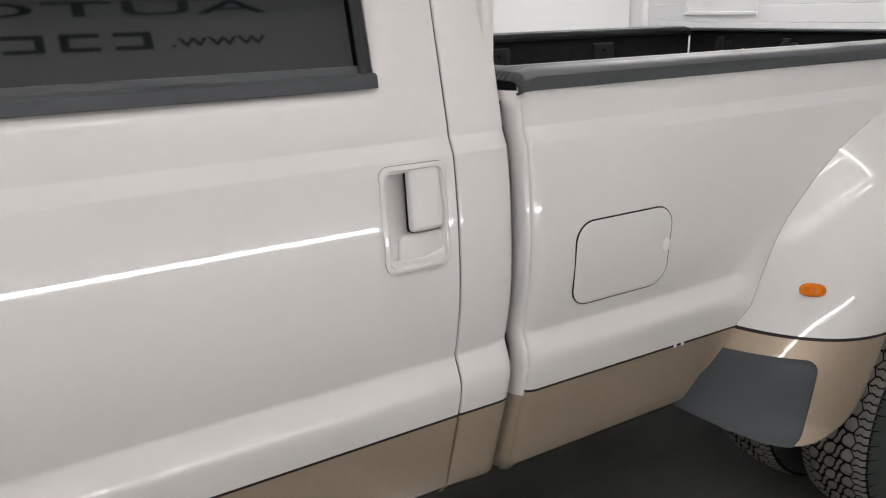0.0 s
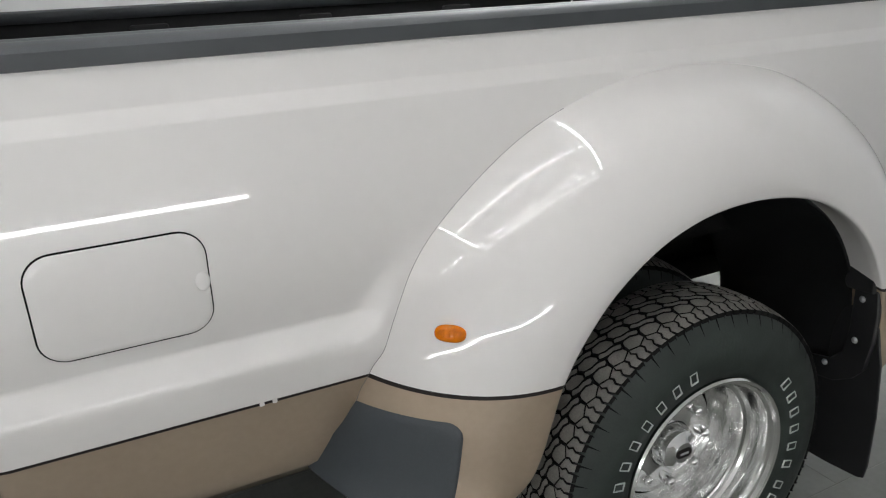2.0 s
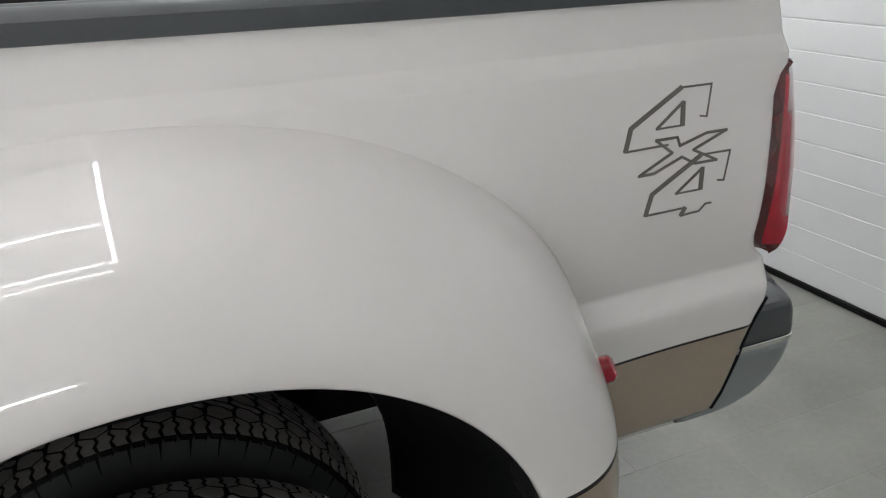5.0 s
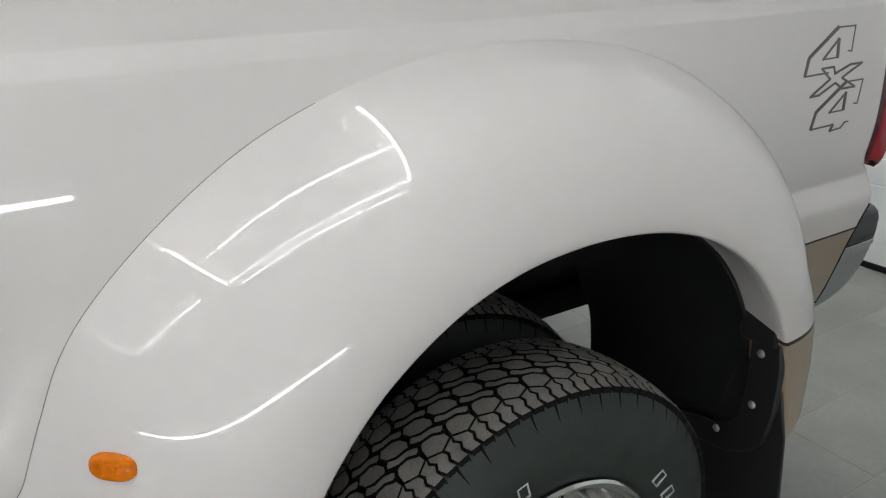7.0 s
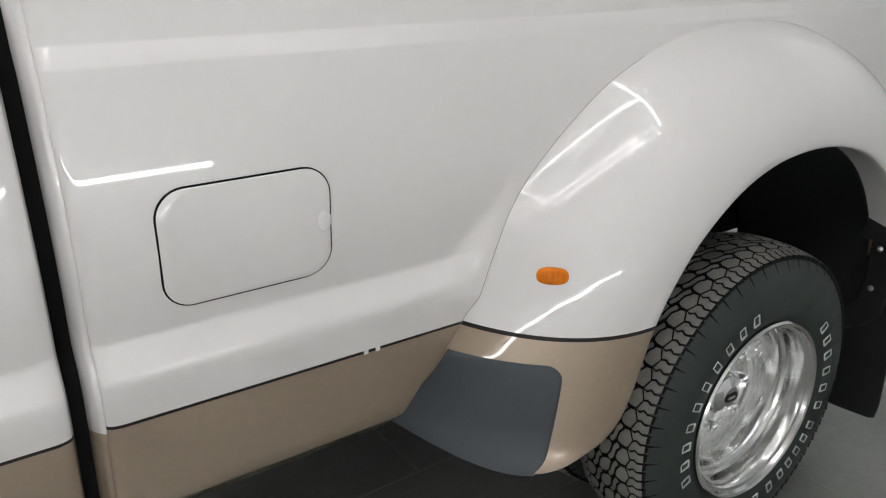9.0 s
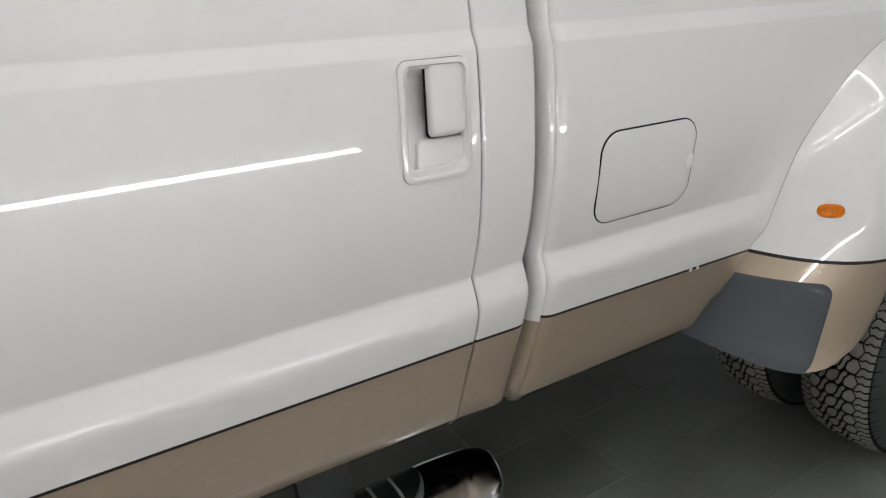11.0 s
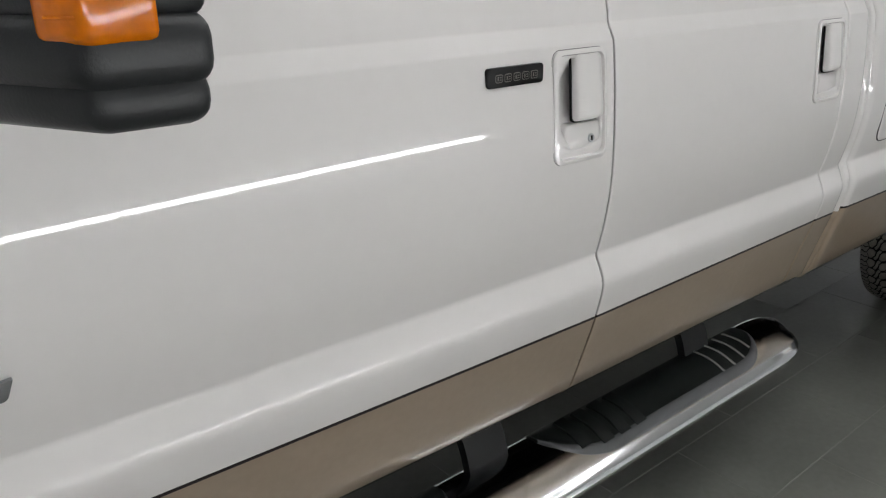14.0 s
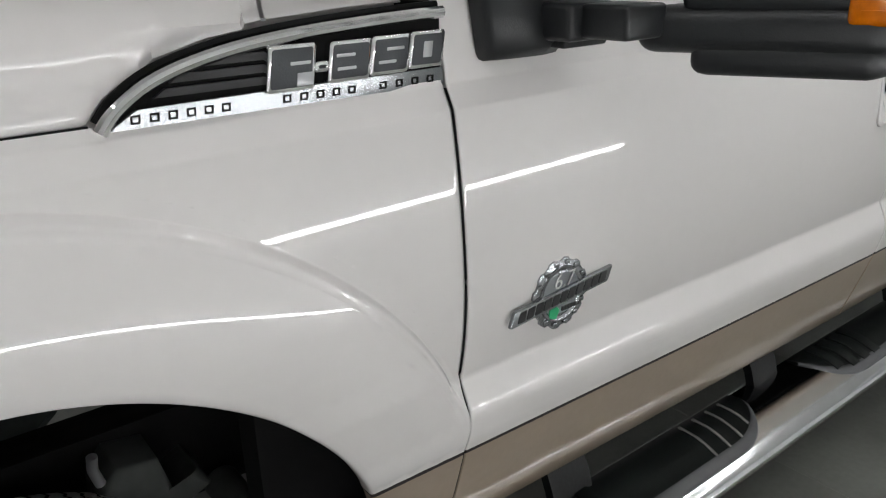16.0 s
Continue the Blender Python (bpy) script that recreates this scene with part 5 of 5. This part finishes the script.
tube(bm, [(x, EY - 0.006, z) for x, z in [spline(arc, k / 30) for k in range(31)]], 0.0072, 10)
tpart("emblem_frame", bm, CHROME, fender)
bm = bmesh.new()
plate(bm, [(-4.0480, 1.291), (-3.6520, 1.291), (-3.6520, 1.3115), (-3.8480, 1.3115), (-4.0180, 1.3085)], 0, 0, EY, EY - 0.008, 0.002)
tpart("emblem_base", bm, SILVER, fender, "satin silver emblem base", smooth=40)
for k, (xa, xb) in enumerate(((-4.0000, -3.8630), (-3.9830, -3.8630), (-3.9480, -3.8630))):
    bm = bmesh.new()
    z = 1.3205 + 0.0125 * k
    plate(bm, [(xa, z - 0.004), (xb, z - 0.004), (xb, z + 0.004), (xa + 0.012, z + 0.004)], 0, 0, EY, EY - 0.006, 0.001)
    tpart("vent_bar", bm, BLACK, fender, smooth=0)


def slab(x, z, w, h, cut=None):
    """A bright-edged dark slab standing for one character."""
    b = bmesh.new()
    plate(b, rrect(w, h, 0.004, 3, 0.16), x, z, EY, EY - 0.014, 0.002)
    plate(b, rrect(w - 0.008, h - 0.008, 0.003, 3, 0.16), x, z, EY - 0.012, EY - 0.0148, 0.0005, mat=1)
    if cut:
        for cx, cz, cw, ch in cut:
            plate(b, rrect(cw, ch, 0.001, 2, 0.16), x + cx, z + cz, EY - 0.0142, EY - 0.0153, 0.0003, mat=2)
    tpart("emblem_piece", b, [CHROME, PLASTIC, SATIN], fender, smooth=40)


slab(-3.8560, 1.331, 0.056, 0.048, [(0.010, 0.0045, 0.024, 0.0035), (0.014, -0.0125, 0.020, 0.014)])
slab(-3.8200, 1.329, 0.018, 0.012)
slab(-3.7845, 1.332, 0.054, 0.044, [(-0.006, 0.0065, 0.024, 0.0035), (-0.006, -0.0075, 0.024, 0.0035)])
slab(-3.7310, 1.3335, 0.053, 0.043, [(0.006, 0.0065, 0.024, 0.0035), (-0.006, -0.0075, 0.024, 0.0035)])
slab(-3.6795, 1.335, 0.050, 0.042, [(0, 0, 0.013, 0.018)])
for xs_ in ([-4.0200 + 0.0180 * k for k in range(6)], [-3.8620 + 0.0200 * k for k in range(5)], [-3.7400 + 0.0225 * k for k in range(4)]):
    for x in xs_:
        b = bmesh.new()
        for dx, dz, w, h in ((0, 0.0033, 0.0090, 0.0017), (0, -0.0033, 0.0090, 0.0017), (-0.0037, 0, 0.0017, 0.0049), (0.0037, 0, 0.0017, 0.0049)):
            plate(b, rrect(w, h, 0.0004, 2), x + dx + 0.15 * dz, 1.2995 + dz, EY - 0.006, EY - 0.0088, 0.0001)
        tpart("emblem_bar", b, GAP, fender, smooth=0)

# ---- engine badge on the front door: gear disc and a lettered banner as bars
BX, BZ = -3.478, 0.973
by = side_y(BX, BZ)
bm = bmesh.new()
gear = []
for k in range(96):
    a = 2 * math.pi * k / 96
    r = 0.056 if (k // 4) % 2 else 0.0525
    gear.append((r * math.cos(a), r * math.sin(a)))
plate(bm, gear, BX, BZ, by + 0.002, by - 0.005, 0.001)
tpart("badge_gear", bm, SILVER, front_door, "round satin gear badge", smooth=40)
bm = bmesh.new()
spin(bm, [(0.044, by - 0.004), (0.043, by - 0.0075), (0.040, by - 0.0075), (0.036, by - 0.005)], BX, BZ, 48)
tpart("badge_ring", bm, SILVER, front_door)
for k in range(14):
    a = 2 * math.pi * k / 14
    bm = bmesh.new()
    plate(bm, rrect(0.009, 0.007, 0.002, 3), BX + 0.0485 * math.cos(a), BZ + 0.0485 * math.sin(a), by - 0.003, by - 0.0072, 0.001)
    tpart("gear_tooth", bm, SILVER, front_door, smooth=40)
bm = bmesh.new()
plate(bm, rrect(0.074, 0.064, 0.028, 5), BX, BZ, by - 0.003, by - 0.0055, 0.0003)
tpart("badge_face", bm, STEEL, front_door, smooth=0)


def letters(text, size, x, y, z, mat, parent, name, shear=0.0, depth=0.001):
    """Readable characters from the built-in font, facing -y."""
    cu = bpy.data.curves.new(name, "FONT")
    cu.body, cu.size, cu.extrude, cu.shear, cu.align_x, cu.align_y = text, size, depth, shear, "CENTER", "CENTER"
    cu.resolution_u = 3
    tmp = bpy.data.objects.new(name, cu)
    me = bpy.data.meshes.new_from_object(tmp)
    bpy.data.objects.remove(tmp)
    me.transform(Matrix.Translation((x, y, z)) @ Matrix.Rotation(math.pi / 2, 4, "X"))
    me.materials.append(mat)
    ob = new(name, me)
    if parent:
        ob.parent = parent
    return ob


letters("6.7", 0.034, BX + 0.002, by - 0.007, BZ + 0.021, CHROME, front_door, "badge_number", 0.2, 0.0015)
bm = bmesh.new()
tilt = Matrix.Translation((BX + 0.002, by, BZ - 0.003)) @ Matrix.Rotation(radians(-5), 4, "Y")
plate(bm, rrect(0.204, 0.023, 0.003, 3, 0.5), 0, 0, -0.004, -0.010, 0.002)
bmesh.ops.transform(bm, matrix=tilt, verts=bm.verts)
tpart("badge_banner", bm, SILVER, front_door, "silver banner with dark bars", smooth=40)
for k in range(11):
    bm = bmesh.new()
    plate(bm, rrect(0.0135, 0.0160, 0.002, 2, 0.4), -0.0835 + 0.0167 * k, 0, -0.009, -0.0112, 0.0004)
    bmesh.ops.transform(bm, matrix=tilt, verts=bm.verts)
    tpart("banner_bar", bm, [BLACK, SATIN], front_door, smooth=0)
bm = bmesh.new()
plate(bm, [(-0.012, -0.009), (0.004, -0.012), (0.010, 0.002), (0.002, 0.011), (-0.010, 0.008)], BX - 0.014, BZ - 0.026, by - 0.004, by - 0.0075, 0.001)
tpart("badge_leaf", bm, GREEN, front_door, "green enamel leaf", smooth=0)
for k in range(6):
    bm = bmesh.new()
    plate(bm, rrect(0.0052, 0.007, 0.001, 2), BX + 0.004 + 0.0064 * k, BZ - 0.025, by - 0.004, by - 0.0075, 0.0004)
    tpart("badge_bar", bm, BLACK, front_door, smooth=0)

# ---- tow mirror on the front door
bm = bmesh.new()
rows = []
for x, g in ((-3.592, 0.0), (-3.580, 0.75), (-3.55, 1.0), (-3.505, 1.0), (-3.482, 0.8), (-3.470, 0.0)):
    yb = side_y(x, 1.34, CAB_TOP, CAB_LEAN)
    rows.append([(x, yb + 0.01 - 0.0 * g, 1.318 - 0.0), (x, yb - 0.022 * g, 1.322), (x, yb - 0.034 * g, 1.335), (x, yb - 0.036 * g + 0.01, 1.38), (x, yb + 0.03 - 0.036 * g, 1.46), (x, yb + 0.09 - 0.02 * g, 1.60)])
grid(rows, bm=bm)
mirror = tpart("tow_mirror", bm, SHELL, front_door, "black telescoping tow mirror with amber lamp", smooth=60, solid=0.01)
for z in (1.357, 1.449):
    bm = bmesh.new()
    box(bm, -3.520, -3.436, -0.040, 0.06, z - 0.024, z + 0.022, 0.007, 3)
    tpart("mirror_arm", bm, SHELL, front_door)
    bm = bmesh.new()
    box(bm, -3.500, -3.425, -0.110, -0.035, z - 0.020, z + 0.021, 0.006, 3)
    tpart("mirror_slide", bm, SHELL, front_door)


bm = bmesh.new()
box(bm, -3.500, -3.418, -0.012, 0.050, 1.322, 1.334, 0.004, 2)
tpart("mirror_foot", bm, SHELL, front_door)


def swept(b):
    """The mirror head is swept back towards its outer end."""
    for v in b.verts:
        v.co.x += 0.52 * (-0.12 - v.co.y)
    return b


bm = bmesh.new()
box(bm, -3.428, -3.336, -0.324, -0.076, 1.318, 1.374, 0.020, 5)
box(bm, -3.424, -3.336, -0.320, -0.120, 1.364, 1.66, 0.016, 4)
tpart("mirror_shell", swept(bm), SHELL, front_door, smooth=60)
bm = bmesh.new()
box(bm, -3.423, -3.339, -0.319, -0.132, 1.292, 1.334, 0.017, 4)
tpart("mirror_lower_cap", swept(bm), SHELL, front_door, smooth=60)
bm = bmesh.new()
box(bm, -3.4305, -3.381, -0.3275, -0.283, 1.352, 1.45, 0.008, 3)
tpart("mirror_lamp", swept(bm), AMBER, front_door, "amber ribbed turn lamp", smooth=50)
for k in range(4):
    bm = bmesh.new()
    box(bm, -3.4318, -3.425, -0.320, -0.296, 1.368 + 0.016 * k, 1.3705 + 0.016 * k, 0.0008, 1)
    tpart("lamp_rib", swept(bm), AMBER, front_door, smooth=0)

# ---------------------------------------------------------------- the room
X0, X1, Y0, Y1, H = -9.0, 2.72, -2.80, 3.88, 3.07


def structure(name, bm, mats, label, category, **k):
    return tagged(part(name, bm, mats, None, label, **k), label, category, kind="structure")


bm = bmesh.new()
box(bm, X0 - 0.1, X1 + 0.1, Y0 - 0.1, Y1 + 0.1, -0.12, -0.0012)
floor = structure("floor", bm, GROUT, "dark grey tiled workshop floor", "floor", smooth=0)
bm = bmesh.new()
box(bm, X0 - 0.1, X1 + 0.1, Y0 - 0.1, Y1 + 0.1, H, H + 0.1)
structure("ceiling", bm, CEIL, "white flat ceiling", "ceiling", smooth=0)
bm = bmesh.new()
box(bm, X0 - 0.1, X1 + 0.1, Y1, Y1 + 0.1, -0.1, H)
structure("wall_north", bm, WALL, "plain white painted wall", "wall", smooth=0)
bm = bmesh.new()
box(bm, X0 - 0.1, X1 + 0.1, Y0 - 0.1, Y0, -0.1, H)
structure("wall_south", bm, WALL, "plain white painted wall", "wall", smooth=0)
bm = bmesh.new()
box(bm, X0 - 0.1, X0, Y0, Y1, -0.1, H)
structure("wall_west", bm, WALL, "plain white painted wall", "wall", smooth=0)
bm = bmesh.new()
box(bm, X1 + 0.05, X1 + 0.15, Y0, Y1, -0.1, H)
structure("wall_east", bm, WALL, "plain white painted wall", "wall", smooth=0)

# sectional door in the east wall: ribbed white panels, a window in one
door = thing("sectional_door", X1, 0.6, 0, "white ribbed sectional garage door, closed", "garage door", kind="structure")
RIB = 0.1226
n = int((H - 0.02) / RIB)
for k in range(n):
    bm = bmesh.new()
    z0 = 0.02 + RIB * k
    rows = []
    for y in (Y0 + 0.05, Y1 - 0.05):
        rows.append([(X1 + 0.05, y, z0), (X1 + 0.003, y, z0), (X1, y, z0 + 0.003), (X1, y, z0 + RIB - 0.006), (X1 + 0.003, y, z0 + RIB - 0.003), (X1 + 0.003, y, z0 + RIB), (X1 + 0.05, y, z0 + RIB)])
    grid(rows, bm=bm)
    ob = part("door_panel", bm, DOORW, None, smooth=0)
    at_base(door, ob)
bm = bmesh.new()
box(bm, X1 - 0.012, X1 + 0.02, Y0 + 0.05, Y1 - 0.05, 0.0, 0.028, 0.004, 1)
at_base(door, part("bottom_seal", bm, GAP, None, "black rubber seal", smooth=0))
bm = bmesh.new()
for y0, y1, z0, z1 in ((2.64, 3.32, 1.42, 1.45), (2.64, 3.32, 1.76, 1.79), (2.64, 2.67, 1.45, 1.76), (3.29, 3.32, 1.45, 1.76)):
    box(bm, X1 - 0.02, X1 + 0.01, y0, y1, z0, z1, 0.006, 1)
at_base(door, part("window_frame", bm, DOORW, None, "white plastic window frame"))
bm = bmesh.new()
box(bm, X1 - 0.008, X1 + 0.0, 2.67, 3.29, 1.45, 1.76)
at_base(door, part("window_pane", bm, WALL, None, "frosted acrylic pane", smooth=0))
# corner post beside the door
bm = bmesh.new()
box(bm, X1 - 0.06, X1 + 0.02, Y1 - 0.16, Y1 - 0.001, 0, H, 0.004, 1)
structure("trim", bm, WALL, "white corner post beside the door", "trim", smooth=0)

# lamps: long tubes on the ceiling and low on the wall behind the camera; rear fill tubes added


def tube_lamp(a, b, group, r=0.016, glow=None):
    a, b = Vector(a), Vector(b)
    lamp = thing("tube_lamp", *a, "glowing white linear tube lamp with slim housing", "lamp", group)
    bm2 = bmesh.new()
    tube(bm2, [a, b], r, 8)
    at_base(lamp, part("tube", bm2, glow or LAMP, None, "glowing white tube", smooth=60))
    bm2 = bmesh.new()
    back = Vector((0, 0, 0.035)) if a.z > 2 else Vector((0, -0.025, 0))
    tube(bm2, [a + back, b + back], 0.026, 6)
    at_base(lamp, part("housing", bm2, HOUSING, None, smooth=0))
    return lamp


CZ = H - 0.06


def run(x0, y0, x1, y1, rad, count=2):
    """A straight run of tubes end to end."""
    for k in range(count):
        a, b = k / count, (k + 1) / count
        g = 0.008 / count
        tube_lamp((x0 + (x1 - x0) * (a + g), y0 + (y1 - y0) * (a + g), CZ), (x0 + (x1 - x0) * (b - g), y0 + (y1 - y0) * (b - g), CZ), "ceiling tubes", rad)


run(-2.30, -0.33, -0.06, -0.33, 0.009)
run(-2.30, 0.95, -0.06, 0.95, 0.008)
run(-2.30, -1.16, -0.06, -1.16, 0.007)
run(-2.30, -1.40, -0.06, -1.40, 0.008)
run(-0.05, -1.16, -0.05, 1.50, 0.011)
run(-2.31, -1.16, -2.31, 1.50, 0.011)
run(-5.20, -1.05, -2.75, -1.05, 0.011)
run(-5.21, -1.05, -5.21, 1.25, 0.010)
# added fill: thick unseen tubes that brighten the floor and door at the rear
for y in (1.3, 1.8, 2.3):
    run(0.45, y, 2.6, y, 0.038)
WALL_Z = 0.735
for x0, x1 in ((-7.31, -4.97), (-4.94, -2.61), (-2.58, -0.33)):
    tube_lamp((x0, Y0 + 0.05, WALL_Z), (x1, Y0 + 0.05, WALL_Z), "wall tubes", 0.024, LAMP_LOW)

# sign on the south wall: the start of a web address; the names as plain bars
sign = thing("wall_sign", -1.3, Y0, 2.88, "black vinyl lettering and bars on the white wall", "sign")
txt = letters("www.", 0.135, 0, 0, 0, SIGN, None, "sign_lettering", 0.0, 0.002)
txt.matrix_world = Matrix.Translation((-1.031, Y0 + 0.004, 2.835)) @ Matrix.Rotation(math.pi, 4, "Z") @ Matrix.Diagonal((1.68, 1, 0.84, 1))
txt.data.transform(txt.matrix_world)
txt.matrix_world = Matrix.Identity(4)
at_base(sign, txt)
word = letters("AUTO", 0.30, 0, 0, 0, SIGN, None, "sign_lettering", 0.0, 0.002)
word.data.transform(Matrix.Translation((-1.547, Y0 + 0.004, 3.025)) @ Matrix.Rotation(math.pi, 4, "Z") @ Matrix.Diagonal((1.96, 1, 0.38, 1)))
at_base(sign, word)
for k in range(6):
    bm = bmesh.new()
    x0 = -1.57 - 0.258 * k
    box(bm, x0, x0 + 0.19, Y0, Y0 + 0.004, 2.797, 2.819, 0.001, 1)
    box(bm, x0, x0 + 0.19, Y0, Y0 + 0.004, 2.873, 2.895, 0.001, 1)
    box(bm, x0 + (0.0 if k % 2 else 0.145), x0 + (0.045 if k % 2 else 0.19), Y0, Y0 + 0.004, 2.819, 2.873, 0.001, 1)
    at_base(sign, part("sign_bar", bm, SIGN, None, smooth=0))

# floor tiles: near ones as pieces, the rest joined
TX, TY, JX, JY = 0.60, 0.29, 0.0030, 0.0030


def tile_mesh(w, d):
    b = bmesh.new()
    box(b, -w / 2, w / 2, -d / 2, d / 2, -0.008, 0.0, 0.0008, 1)
    me = bpy.data.meshes.new("floor_tile")
    b.to_mesh(me)
    b.free()
    me.materials.append(FLOOR)
    return me


tile_me = tile_mesh(TX - JX, TY - JY)
verts, faces = [], []
count = 0
ny = int((Y1 - Y0) / TY) + 2
nx = int((X1 - X0) / TX) + 2
for j in range(ny):
    yc = -0.075 + TY / 2 + TY * (j - 9)
    for i in range(nx):
        xc = X0 + 0.1 + TX * i + (TX / 2 if j % 2 else 0)
        if not (Y0 < yc - TY / 2 + 0.05 and yc + TY / 2 - 0.05 < Y1 and X0 < xc < X1 + 0.3):
            continue
        if -3.4 < xc < 3.0 and -0.9 < yc < 1.6 and count < 290:
            ob = new("floor_tile", tile_me)
            ob.location = (xc, yc, 0)
            ob.parent = floor
            count += 1
        else:
            base = len(verts)
            w, d = (TX - JX) / 2, (TY - JY) / 2
            for dx, dy, z in ((-w, -d, 0), (w, -d, 0), (w, d, 0), (-w, d, 0), (-w, -d, -0.008), (w, -d, -0.008), (w, d, -0.008), (-w, d, -0.008)):
                verts.append((xc + dx, yc + dy, z))
            for f in ((0, 1, 2, 3), (0, 4, 5, 1), (1, 5, 6, 2), (2, 6, 7, 3), (3, 7, 4, 0)):
                faces.append(tuple(base + k for k in f))
me = bpy.data.meshes.new("outer_tiles")
me.from_pydata(verts, [], faces)
me.materials.append(FLOOR)
rest = new("outer_tiles", me)
rest.parent = floor
rest["kind"] = "stuff"
